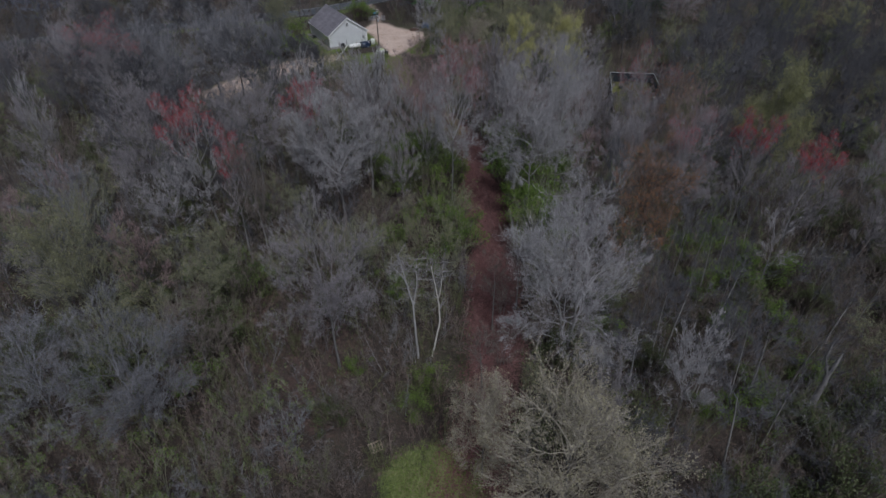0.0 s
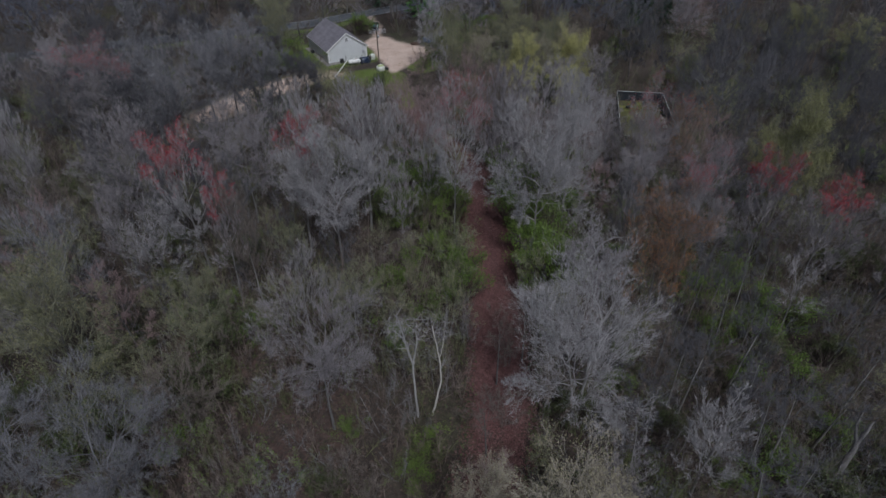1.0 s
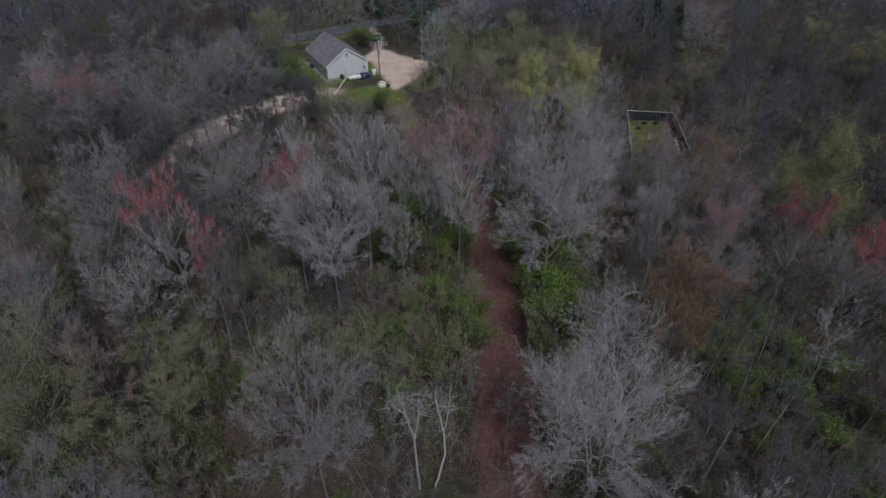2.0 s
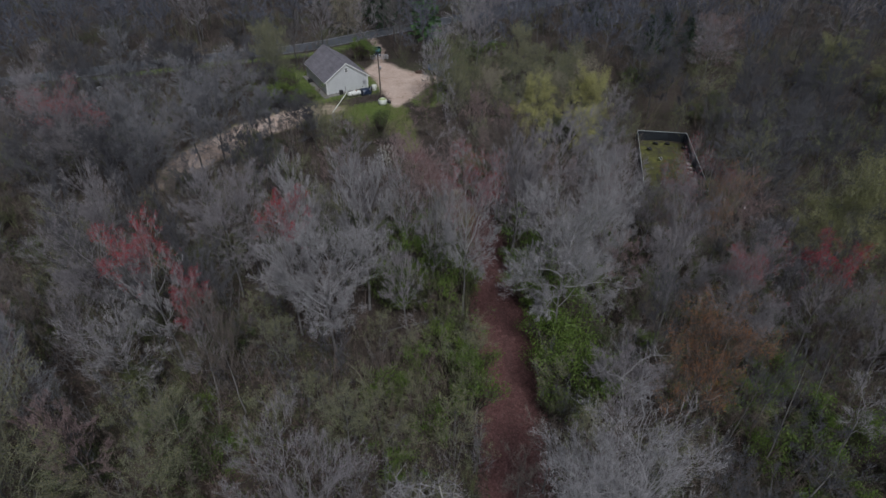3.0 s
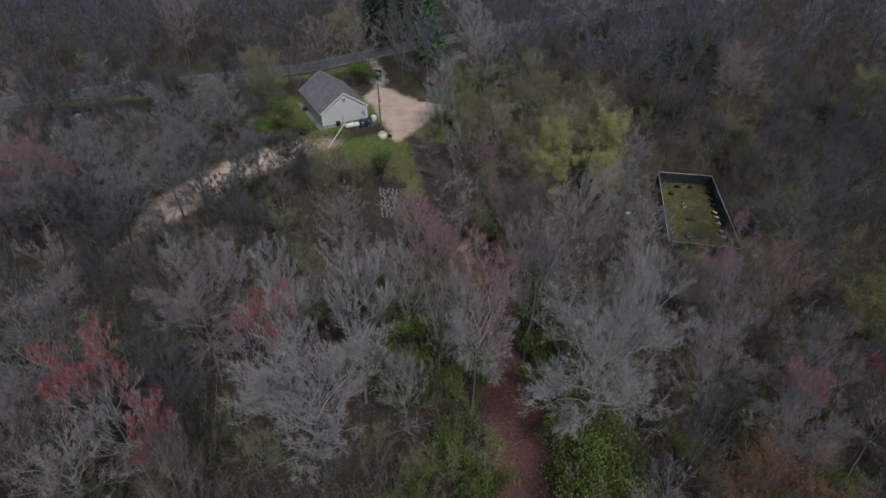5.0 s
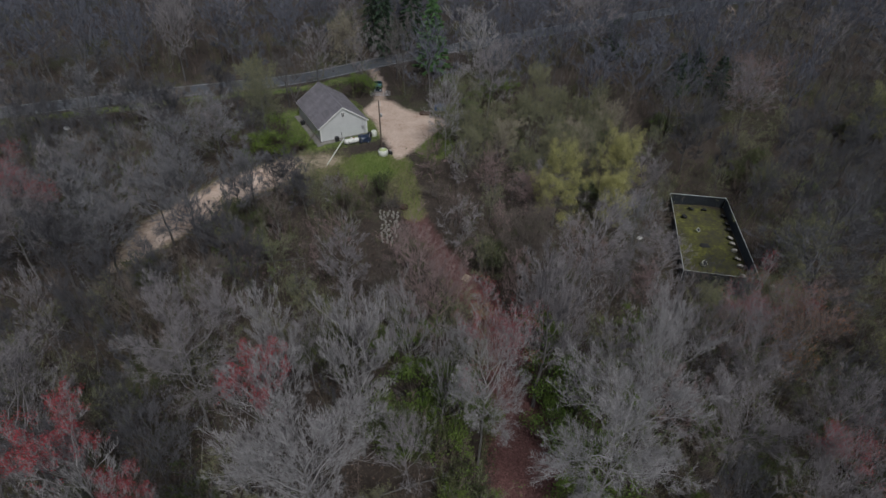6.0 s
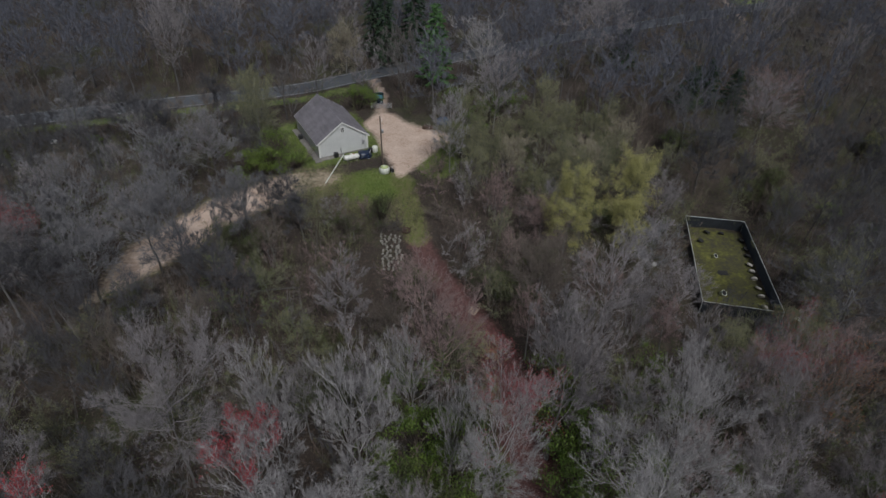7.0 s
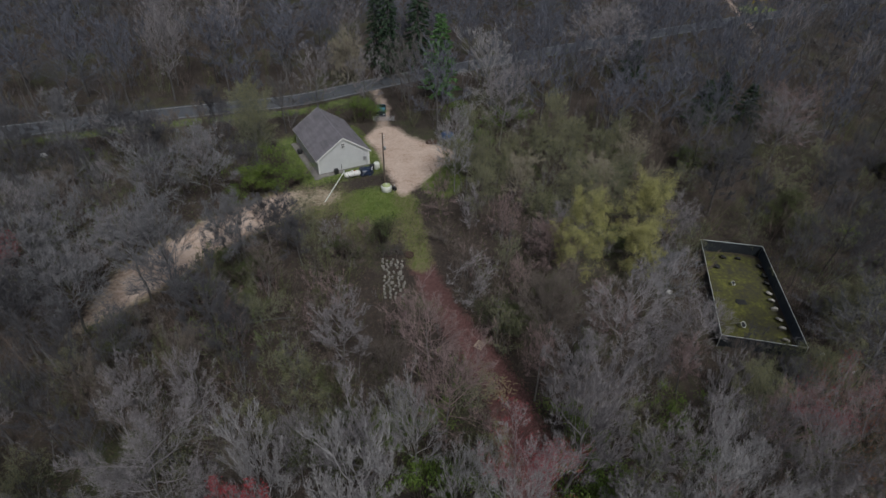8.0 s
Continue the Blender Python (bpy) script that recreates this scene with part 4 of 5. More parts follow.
def far_wood():
    """The woods beyond the road and to the horizon's edge, too many to count."""
    rng = np.random.RandomState(8)
    models = []
    for k in range(5):
        w, c, tips = grow(201 + k, 16, 5.0, 4.6, (11, 4, 4, 3, 3), fork=0.36, tw_len=0.95, tw_w=0.066, branch_w=0.05, r0=0.17, up=0.7, out=0.25, wave=0.12, angles=(42, 40, 42, 45))
        reach = np.quantile(np.hypot(c[0][:, 0], c[0][:, 1]), 0.97)
        models.append((w, c, float(reach)))
    sites = wood_sites(rng, 3500, lambda y: 30 + 0.6 * y, (151, 215), 6.6) + wood_sites(rng, 3200, lambda y: 30 + 0.64 * y, (215, 300), 7.6)
    spread = rng.normal(size=len(sites)) * 0.4
    for pick, mats, label in ((0, ("bark_dark", "twig_far_bluecast"), "distant leafless woodland beyond the road, twigs tinted with a hazy blue cast"),
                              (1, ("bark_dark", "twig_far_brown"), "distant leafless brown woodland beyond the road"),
                              (2, ("bark_grey", "twig_lilac"), "distant pale mauve-grey treetops beyond the road")):
        wood, crown = [], []
        for i, (x, y, g) in enumerate(sites):
            tone = noise.noise(Vector((x * 0.03, y * 0.03, 5.5))) + spread[i]
            if pick != (0 if tone < 0.15 else 1 if tone < 0.36 else 2):
                continue
            (wv, wf), (cv, cf), reach = models[i % 5]
            a = rng.uniform(0, 6.28)
            s, h = g * rng.uniform(0.66, 0.9) / reach, rng.uniform(9, 17) / 16
            turn = np.array(((math.cos(a) * s, -math.sin(a) * s, 0), (math.sin(a) * s, math.cos(a) * s, 0), (0, 0, h)))
            at = np.array((x, y, float(land(x, y))))
            wood.append((wv @ turn.T + at, wf))
            crown.append((cv @ turn.T + at, cf))
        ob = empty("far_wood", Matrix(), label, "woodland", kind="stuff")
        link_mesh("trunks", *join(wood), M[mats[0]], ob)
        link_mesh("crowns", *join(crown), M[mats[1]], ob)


far_wood()


def conifer_mesh(seed, H, R, sprays, droop):
    """A spruce or pine: tapering trunk with whorls of needled boughs."""
    rng = np.random.RandomState(seed)
    trunk = tube([(0, 0, -0.3), (0.05, 0, H * 0.4), (0, 0.05, H * 0.75), (0, 0, H)], [0.28, 0.2, 0.1, 0.02], 7)
    v = []
    boughs, at, ways = [], [], []
    n = int(H * 7)
    for i in range(n):
        z = H * (0.1 + 0.88 * (i + rng.uniform()) / n)
        reach = R * (1 - (z / H) ** 1.2) * rng.uniform(0.65, 1.12) + 0.25
        a = i * 2.4 + rng.uniform(-0.5, 0.5)
        d = np.array((math.cos(a), math.sin(a), 0))
        tip = np.array((0, 0, z)) + d * reach + (0, 0, -droop * reach)
        root = np.array((0, 0, z))
        boughs.append(tube([root, (root + tip) / 2 + (0, 0, 0.1 * reach), tip], [0.04, 0.025, 0.0], 3))
        k = int(sprays * (0.4 + reach / R))
        u = rng.uniform(0.2, 1.0, k)
        p = root + (tip - root) * u[:, None] + (0, 0, 0.06 * reach)
        at.append(p)
        side = np.cross(d, (0, 0, 1))
        ways.append(unit(d * 0.6 + side * rng.uniform(-1.2, 1.2, k)[:, None] + np.stack([0 * u, 0 * u, rng.uniform(-0.7, 0.15, k)], 1)))
    at, ways = np.vstack(at), np.vstack(ways)
    ln = rng.uniform(0.35, 0.8, len(at))
    return join([trunk]), join(boughs + [slivers(at, ways, ln, ln * 0.5, rng)])


def conifers():
    spruce = conifer_mesh(3, 24, 4.4, 30, 0.35)
    young = conifer_mesh(4, 13, 3.6, 30, 0.05)
    for (wv, cv), name, mat, label, spots in (
            (spruce, "spruce_tree", "needle", "tall dark spruce with drooping boughs", ((-19.0, 184, 1.0), (-12.5, 187, 1.15), (-22.5, 190, 0.9))),
            (young, "conifer_tree", "needle_light", "bright green conifer with a dense cone", ((-6.8, 171.5, 1.45),)),
            (young, "pine_tree", "needle", "dark green pine with a ragged crown", ((47.0, 163, 0.75), (51.5, 166, 0.8), (56.0, 163, 0.7), (38.0, 186, 0.8)))):
        wm, cm = mesh_of("trunk", wv, M["bark_dark"]), mesh_of("crown", cv, M[mat])
        for i, (x, y, s) in enumerate(spots):
            wide = s * (1.45 if name == "pine_tree" else 1.0)
            ob = empty(name, pose(x, y, float(land(x, y)), 0, 0, 70 * i) @ Matrix.Diagonal((wide, wide, s, 1)), label, "conifer", "conifers")
            share("trunk", wm, ob, Matrix())
            share("crown", cm, ob, Matrix())


conifers()


# ---- shrubs ----
def shrub_mesh(seed, H, R, n, size):
    rng = np.random.RandomState(seed)
    stems, tips = [], []
    lobes = [(rng.normal() * 0.42 * R, rng.normal() * 0.42 * R, rng.uniform(0.25, 0.9) * H, rng.uniform(0.2, 0.42) * R) for _ in range(17)]
    for x, y, z, r in lobes:
        stems.append(tube([(0.1 * x, 0.1 * y, -0.1), (0.5 * x, 0.5 * y, 0.5 * z), (x, y, z + 0.5 * r)], [0.045, 0.03, 0.0], 3))
        k = n // len(lobes)
        p = unit(rng.normal(size=(k, 3))) * (r * rng.uniform(0.1, 1.25, k) ** 0.7)[:, None] * (1, 1, 0.6)
        tips.append(p + (x, y, z))
    tips = np.vstack(tips)
    tips[:, 2] = np.maximum(tips[:, 2], 0.1)
    root = tips * rng.uniform(0.4, 0.8, len(tips))[:, None]
    pick = rng.choice(len(tips), len(tips) // 5)
    tw = slivers(root[pick], unit(tips[pick] - root[pick]), np.linalg.norm(tips[pick] - root[pick], axis=1), np.full(len(pick), 0.03), rng)
    return join(stems + [tw]), leaves(tips, size, rng, 0.4)


def shrubs():
    forms = [shrub_mesh(300 + k, 2.6, 1.9, 2300, 0.085) for k in range(4)]
    forms = [(mesh_of("stemwork", s, M["brush_twig"]), mesh_of("foliage", f, M["leaf_green"])) for s, f in forms]

    def shrub(x, y, s, mat, label, tall=1.0, k=0, category="shrub"):
        ob = empty("shrub", pose(x, y, float(land(x, y)), 0, 0, 77 * k) @ Matrix.Diagonal((s, s, s * tall, 1)), label, category, "shrubs of the wood")
        share("stemwork", forms[k % 4][0], ob, Matrix())
        set_mat(share("foliage", forms[k % 4][1], ob, Matrix()), M[mat])

    bright, dull = "shrub in fresh bright green leaf", "low shrub in dull olive-green leaf"
    k = 0
    for x, y, s, tall in ((1.6, 56, 1.5, 1.7), (1.2, 58.5, 1.0, 1.5), (9.8, 62, 1.8, 1.3), (10.8, 58.5, 1.9, 1.3), (10.0, 66, 1.6, 1.2), (12.6, 61, 1.9, 1.3), (9.2, 70.5, 1.2, 1.2), (8.6, 75, 1.1, 1.2),
                          (11.5, 56, 1.2, 1.0), (-2.8, 34.3, 1.0, 0.8), (-9.3, 39.5, 0.8, 0.7), (-2.0, 37.5, 1.1, 0.8), (30.5, 58.5, 1.6, 1.3), (33.5, 61, 1.5, 1.4), (37, 58, 1.6, 1.3), (29, 61, 1.2, 1.2),
                          (34, 52.5, 1.6, 1.3), (38.5, 54, 1.5, 1.3), (31, 47, 1.5, 1.2), (28.5, 36, 1.5, 0.9), (30.5, 39, 1.3, 0.9), (24.5, 36, 1.1, 0.8), (27.5, 28.5, 1.4, 0.8), (36.5, 40, 1.4, 1.0),
                          (-31.5, 131.5, 1.7, 1.0), (-35, 132.5, 1.6, 1.0), (-29.5, 134, 1.3, 1.0), (-22.5, 158.5, 2.0, 1.1), (-20.8, 160.5, 1.6, 1.0), (-1.8, 147, 1.5, 0.9), (-3.5, 139, 1.2, 0.8), (1.0, 150, 1.5, 1.1),
                          (4.0, 155, 1.8, 1.2), (-2.0, 159, 1.8, 1.1), (8.0, 158, 1.8, 1.2), (-38, 128, 1.2, 0.9), (-3.5, 76, 1.1, 1.0), (-8.5, 84, 1.2, 1.0), (-1.2, 64.5, 1.4, 1.4), (-4, 60, 1.3, 1.4),
                          (-6.5, 57, 1.3, 1.5), (-2.2, 52.5, 1.2, 1.4), (-5, 49.5, 1.2, 1.2), (7.9, 81, 1.1, 1.1), (8.4, 71.5, 1.7, 1.3), (10.6, 70, 1.7, 1.2), (-4.6, 74.5, 1.6, 1.2), (-1.8, 70.5, 1.6, 1.3), (-7.0, 71, 1.4, 1.2), (21.5, 84.5, 1.5, 1.0), (17.5, 84, 1.2, 1.0), (21, 66, 1.2, 1.0),
                          (8.2, 78.0, 1.9, 1.5), (10.6, 77.0, 1.8, 1.4), (20.0, 88.0, 1.6, 1.2), (-5.6, 78.0, 1.8, 1.4), (-2.0, 75.5, 1.8, 1.4), (-8.0, 74.0, 1.6, 1.3), (-6.0, 85.0, 1.5, 1.2), (9.0, 85.0, 1.7, 1.3),
                          (11.6, 63.6, 2.0, 1.5), (12.2, 57.0, 2.0, 1.5), (1.0, 60.5, 1.5, 1.5), (35.5, 46.5, 1.4, 1.3), (29.5, 53.0, 1.4, 1.3), (-33.0, 133.0, 2.0, 1.4), (-36.5, 131.0, 1.8, 1.3)):
        shrub(x, y, s, "leaf_green", bright, tall, k)
        k += 1
    rng = np.random.RandomState(21)
    made = 0
    while made < 170:
        y = 16 + 134 * rng.uniform() ** 1.3
        x = rng.uniform(-1, 1) * (24 + 0.6 * y)
        green = noise.noise(Vector((x * 0.06, y * 0.06, 9.0)))
        if not clear_of(x, y) or green < -0.15 or (x < -10 and y < 34):
            continue
        if green > 0.22 and rng.uniform() < 0.5:
            shrub(x, y, rng.uniform(0.7, 1.4), "leaf_green", bright, rng.uniform(0.8, 1.5), k)
        else:
            shrub(x, y, rng.uniform(0.9, 1.8), "leaf_dull", dull, rng.uniform(0.8, 1.8), k)
        k += 1
        made += 1
    # a forsythia in flower by the distant drive
    ob = empty("flowering_shrub", pose(97.5, 261, 0) @ Matrix.Diagonal((1.7, 1.7, 1.4, 1)), "round shrub covered in yellow flowers on a lawn", "shrub")
    share("stemwork", forms[0][0], ob, Matrix())
    set_mat(share("flowers", forms[0][1], ob, Matrix()), M["forsythia"])


shrubs()


# ---- undergrowth, fallen leaves and grass ----
def strewn(rng, count, x_of, y_of, keep, power=1.0):
    y = y_of[0] + (y_of[1] - y_of[0]) * rng.uniform(size=count) ** power
    x = rng.uniform(-1, 1, count) * (x_of[0] + x_of[1] * y)
    ok = keep(x, y)
    x, y = x[ok], y[ok]
    return np.stack([x, y, land(x, y)], 1)


def ground_cover():
    rng = np.random.RandomState(33)

    def rough(x, y):
        c = covers(x, y)
        hu, hv = house_local(x, y)
        solid = (hu > -1) & (hu < HOUSE_W + 1) & (hv > -1.5) & (hv < HOUSE_L + 1)
        r, _ = line_far(x, y, ROAD_LINE)
        d, w = line_far(x, y, PATH_LINE, PATH_HALF)
        return (np.maximum(c["dirty"], c["mossy"]) < 0.35) & (c["grassy"] < 0.5) & ~solid & (r > 4) & (d > w - 0.3)

    at = strewn(rng, 150000, (22, 0.62), (12, 200), rough, 1.35)
    tall = rng.uniform(0.3, 1.0, len(at)) ** 2 * 2.6 + 0.25
    way = unit(rng.normal(size=at.shape) * (0.55, 0.55, 0.2) + (0, 0, 0.8))
    v, f = slivers(at, way, tall, 0.028 + 0.0001 * at[:, 1], rng)
    tagged(link_mesh("undergrowth", v, f, M["brush_twig"]), "tangle of grey-brown saplings and dead stems on the woodland floor", "undergrowth", kind="stuff")

    at = strewn(rng, 150000, (22, 0.62), (12, 170), rough, 1.35)
    clump = np.sin(at[:, 0] * 0.21 + 1.7 * np.sin(at[:, 1] * 0.09)) + np.sin(at[:, 1] * 0.17 + 1.3 * np.sin(at[:, 0] * 0.11))
    at = at[clump + rng.normal(size=len(at)) * 0.5 > 0.1]
    at[:, 2] += rng.uniform(0.05, 1.0, len(at)) ** 2 * 2.2
    v, f = leaves(at, 0.2, rng, 0.4)
    tagged(link_mesh("ground_foliage", v, f, M["leaf_dull"]), "low olive-green leaves coming up through the litter", "undergrowth", kind="stuff")

    at = strewn(rng, 70000, (22, 0.6), (12, 130), rough, 1.4)
    at[:, 2] += 0.03
    v, f = leaves(at, 0.24, rng, 0.7)
    tagged(link_mesh("leaf_litter", v, f, M["dead_leaf_brown"]), "brown fallen leaves strewn under the trees", "leaf litter", kind="stuff")

    def on_path(x, y):
        d, w = line_far(x, y, PATH_LINE, PATH_HALF)
        return (d < w + 1.2 * np.random.RandomState(2).uniform(-1, 1, len(d))) & (y < 106)

    at = strewn(rng, 260000, (12, 0.0), (26, 104), on_path)
    at[:, 2] += 0.03
    mid = np.abs(line_far(at[:, 0], at[:, 1], PATH_LINE)[0]) < 0.45
    at = at[~mid | (rng.uniform(size=len(at)) < 0.35)]
    v, f = leaves(at, 0.17, rng, 0.75)
    tagged(link_mesh("leaf_litter", v, f, M["dead_leaf"]), "red-brown fallen leaves carpeting the path", "leaf litter", kind="stuff")

    def lawn(x, y):
        c = covers(x, y)
        hu, hv = house_local(x, y)
        solid = (hu > -1) & (hu < HOUSE_W + 0.6) & (hv > -1.5) & (hv < HOUSE_L)
        return (np.maximum(c["grassy"], 0.7 * c["strawy"]) > np.random.RandomState(4).uniform(0.3, 0.9, len(x))) & (c["dirty"] < 0.5) & ~solid

    at = np.vstack([strewn(rng, 420000, (34, 0.0), (108, 160), lawn), strewn(rng, 60000, (10, 0.0), (16, 36), lawn), strewn(rng, 60000, (95, 0.0), (135, 190), lawn)])
    way = unit(rng.normal(size=at.shape) * (0.5, 0.5, 0.1) + (0, 0, 0.8))
    v, f = slivers(at, way, rng.uniform(0.12, 0.4, len(at)), np.full(len(at), 0.07), rng)
    tagged(link_mesh("grass", v, f, M["grass"]), "rough green grass of the clearing and verges", "grass", kind="stuff")


ground_cover()


def saplings():
    """Countless thin saplings that fill the wood between the trees."""
    rng = np.random.RandomState(77)
    models = []
    for k in range(5):
        st, wy, ln, wd = [], [], [], []
        for i in range(5):
            base = rng.normal(size=3) * (0.35, 0.35, 0)
            way = unit(rng.normal(size=3) * (0.28, 0.28, 0) + (0, 0, 1))
            L = rng.uniform(3.2, 6.5)
            st.append(base[None]), wy.append(way[None]), ln.append([L]), wd.append([0.06])
            n = 46
            u = rng.uniform(0.25, 1.0, n)
            st.append(base + way * (u * L)[:, None])
            wy.append(unit(way * 0.6 + unit(rng.normal(size=(n, 3))) * 0.9 + (0, 0, 0.25)))
            ln.append(rng.uniform(0.35, 1.0, n) * (1.25 - 0.6 * u)), wd.append(np.full(n, 0.03))
        models.append(slivers(np.vstack(st), np.vstack(wy), np.concatenate(ln), np.concatenate(wd), rng))

    def woodland(x, y):
        c = covers(x, y)
        hu, hv = house_local(x, y)
        solid = (hu > -4) & (hu < HOUSE_W + 4) & (hv > -7) & (hv < HOUSE_L + 3)
        d, w = line_far(x, y, PATH_LINE, PATH_HALF)
        yard_near = inside(x, y, YARD) > -2.5
        strip = line_far(x, y, GRASS_LINE)[0] < 3.5
        lawn = (np.hypot((x + 18) * 0.8, y - 127) < 8) | (np.hypot((x + 11.3) * 1.3, (y - 109.5) * 0.75) < 3.6)
        r, _ = line_far(x, y, ROAD_LINE)
        track = (line_far(x, y, TRACK_LINE)[0] < 7.5) & (x > -50)
        return (c["dirty"] < 0.2) & ~track & (inside(x, y, PEN) < -1.0) & ~solid & (d > w + 0.6) & ~yard_near & ~strip & ~lawn & (r > 6) & (np.hypot(x + 1, y - 25) > 6)

    for mat, count, seed, label in (("sapling_brown", 1250, 1.0, "thicket of thin brown saplings between the trees"),
                                    ("sapling_olive", 800, 4.0, "thicket of thin olive-budded saplings between the trees"),
                                    ("sapling_grey", 700, 7.0, "thicket of thin grey saplings between the trees")):
        at = strewn(rng, count * 4, (22, 0.55), (14, 200), woodland, 1.2)
        keep = np.array([noise.noise(Vector((p[0] * 0.07, p[1] * 0.07, seed))) + rng.normal() * 0.25 > -0.05 for p in at])
        at = at[keep][:count]
        out = []
        for i, p in enumerate(at):
            v, f = models[i % 5]
            a, s = rng.uniform(0, 6.28), rng.uniform(0.55, 1.25)
            turn = np.array(((math.cos(a), -math.sin(a), 0), (math.sin(a), math.cos(a), 0), (0, 0, 1))) * s
            if -17 < p[0] < -2 and 93 < p[1] < 120:
                turn = turn * 0.45
            if 6 < p[0] < 30 and 96 < p[1] < 118:
                turn = turn * 0.6
            out.append((v @ turn.T + p, f))
        tagged(link_mesh("sapling_thicket", *join(out), M[mat]), label, "undergrowth", kind="stuff")


saplings()


# ---- the house ----
def house_m(u, v, z=0.0, turn=0.0):
    """A pose by the house's own axes: u along its gable end, v towards its back."""
    p = HOUSE_A + HOUSE_U * u + HOUSE_N * v
    return pose(p[0], p[1], z, 0, 0, math.degrees(math.atan2(HOUSE_U[1], HOUSE_U[0])) + turn)


def build_house():
    EAVE, RIDGE, T = 3.05, 6.2, 0.18
    W, L = HOUSE_W, HOUSE_L
    ob = empty("house", house_m(0, 0), "grey-sided gabled outbuilding with a dark shingle roof and white trim", "building")
    part("foundation", boxed((W + 0.1, L + 0.1, 0.3), pose(W / 2, L / 2, 0.05)), M["concrete"], ob, "low concrete footing")
    for v0 in (0, L - T):  # gable walls
        bm = bmesh.new()
        prof = [(0, 0.2), (W, 0.2), (W, EAVE), (W / 2, RIDGE - 0.12), (0, EAVE)]
        a = [bm.verts.new((x, v0, z)) for x, z in prof]
        b = [bm.verts.new((x, v0 + T, z)) for x, z in prof]
        bm.faces.new(a)
        bm.faces.new(b[::-1])
        for i in range(5):
            bm.faces.new((a[i], b[i], b[(i + 1) % 5], a[(i + 1) % 5]))
        bmesh.ops.recalc_face_normals(bm, faces=bm.faces)
        part("wall", bm, M["siding"], ob)
        for k in range(1, 23):
            x = W * k / 23
            top = EAVE + (RIDGE - EAVE) * (1 - abs(x - W / 2) / (W / 2)) - 0.25
            if v0 == 0 and abs(x - W / 2) < 0.5:
                continue
            part("batten", boxed((0.045, 0.03, top - 0.3), pose(x, v0 - 0.012 if v0 == 0 else v0 + T + 0.012, 0.25 + (top - 0.3) / 2)), M["siding"], ob)
    for u0 in (T / 2, W - T / 2):
        part("wall", boxed((T, L - 2 * T - 0.004, EAVE - 0.2), pose(u0, L / 2, 0.2 + (EAVE - 0.2) / 2)), M["siding"], ob)
    rise = math.degrees(math.atan2(RIDGE - EAVE, W / 2))
    run = math.hypot(RIDGE - EAVE, W / 2) + 0.5
    for s in (-1, 1):
        c = Vector((W / 2, L / 2, RIDGE + 0.02)) + Vector((s * math.cos(radians(rise)), 0, -math.sin(radians(rise)))) * (run / 2)
        part("roof_slope", boxed((run, L + 0.5, 0.14), pose(c.x, c.y, c.z, 0, s * rise, 0), 0.02), M["roof"], ob)
        # courses of shingles as raised butts
        for k in range(1, 22):
            d = run * k / 22
            p = Vector((W / 2, L / 2, RIDGE + 0.02)) + Vector((s * math.cos(radians(rise)), 0, -math.sin(radians(rise)))) * d + Vector((s * math.sin(radians(rise)), 0, math.cos(radians(rise)))) * 0.078
            part("shingle_course", boxed((0.05, L + 0.48, 0.016), pose(p.x, p.y, p.z, 0, s * rise, 0)), M["roof"], ob)
        for v0 in (-0.27, L + 0.27):
            part("rake_board", boxed((run, 0.05, 0.24), pose(c.x, v0, c.z - 0.06, 0, s * rise, 0), 0.01), M["trim"], ob, "white rake board")
        e = Vector((W / 2, 0, RIDGE)) + Vector((s * math.cos(radians(rise)), 0, -math.sin(radians(rise)))) * (run + 0.02)
        part("fascia", boxed((0.04, L + 0.45, 0.2), pose(e.x, L / 2, e.z - 0.05), 0.008), M["trim"], ob, "white eave fascia")
    part("ridge_cap", boxed((0.34, L + 0.5, 0.07), pose(W / 2, L / 2, RIDGE + 0.1), 0.03), M["roof"], ob)
    for u0, v0 in ((0.02, -0.02), (W - 0.02, -0.02), (0.02, L + 0.02), (W - 0.02, L + 0.02)):
        part("corner_board", boxed((0.24, 0.24, EAVE - 0.2), pose(u0, v0, 0.2 + (EAVE - 0.2) / 2), 0.015), M["trim"], ob, "white corner board")
    vent = part("gable_vent", boxed((0.72, 0.08, 1.0), pose(W / 2, -0.06, RIDGE - 1.45), 0.015), M["trim"], ob, "white louvred gable vent")
    for r in range(2):
        for c in range(2):
            part("slat", boxed((0.22, 0.03, 0.34), pose(W / 2 - 0.15 + 0.3 * c, -0.115, RIDGE - 1.66 + 0.42 * r)), M["dark_void"], vent)
    box_ = part("meter_box", boxed((0.4, 0.22, 0.6), pose(W - 0.85, -0.12, 1.65), 0.03), M["galvanised"], ob, "grey electricity meter box")
    part("conduit", rod(bmesh.new(), (W - 0.85, -0.08, 1.95), (W - 0.85, -0.08, 3.4), 0.04), M["galvanised"], box_)
    part("conduit", rod(bmesh.new(), (W - 0.5, -0.08, 0.3), (W - 0.5, -0.08, 1.9), 0.05), M["galvanised"], box_)
    part("vent_pipe", rod(bmesh.new(), (4.0, -0.1, 0.4), (4.0, -0.1, 1.35), 0.05), M["black_plastic"], ob, "dark vent pipe on the wall")
    # concrete edge strip
    bm = boxed((1.15, L + 1.6, 0.12), pose(-0.63, L / 2 - 0.6, 0.03), 0.03)
    tagged(part("apron", bm, M["concrete"], None), "stained concrete strip along the wall", "pavement", kind="structure").matrix_basis = house_m(0, 0)
    bm = boxed((4.0, 0.9, 0.12), pose(2.0, -0.51, 0.03), 0.03)
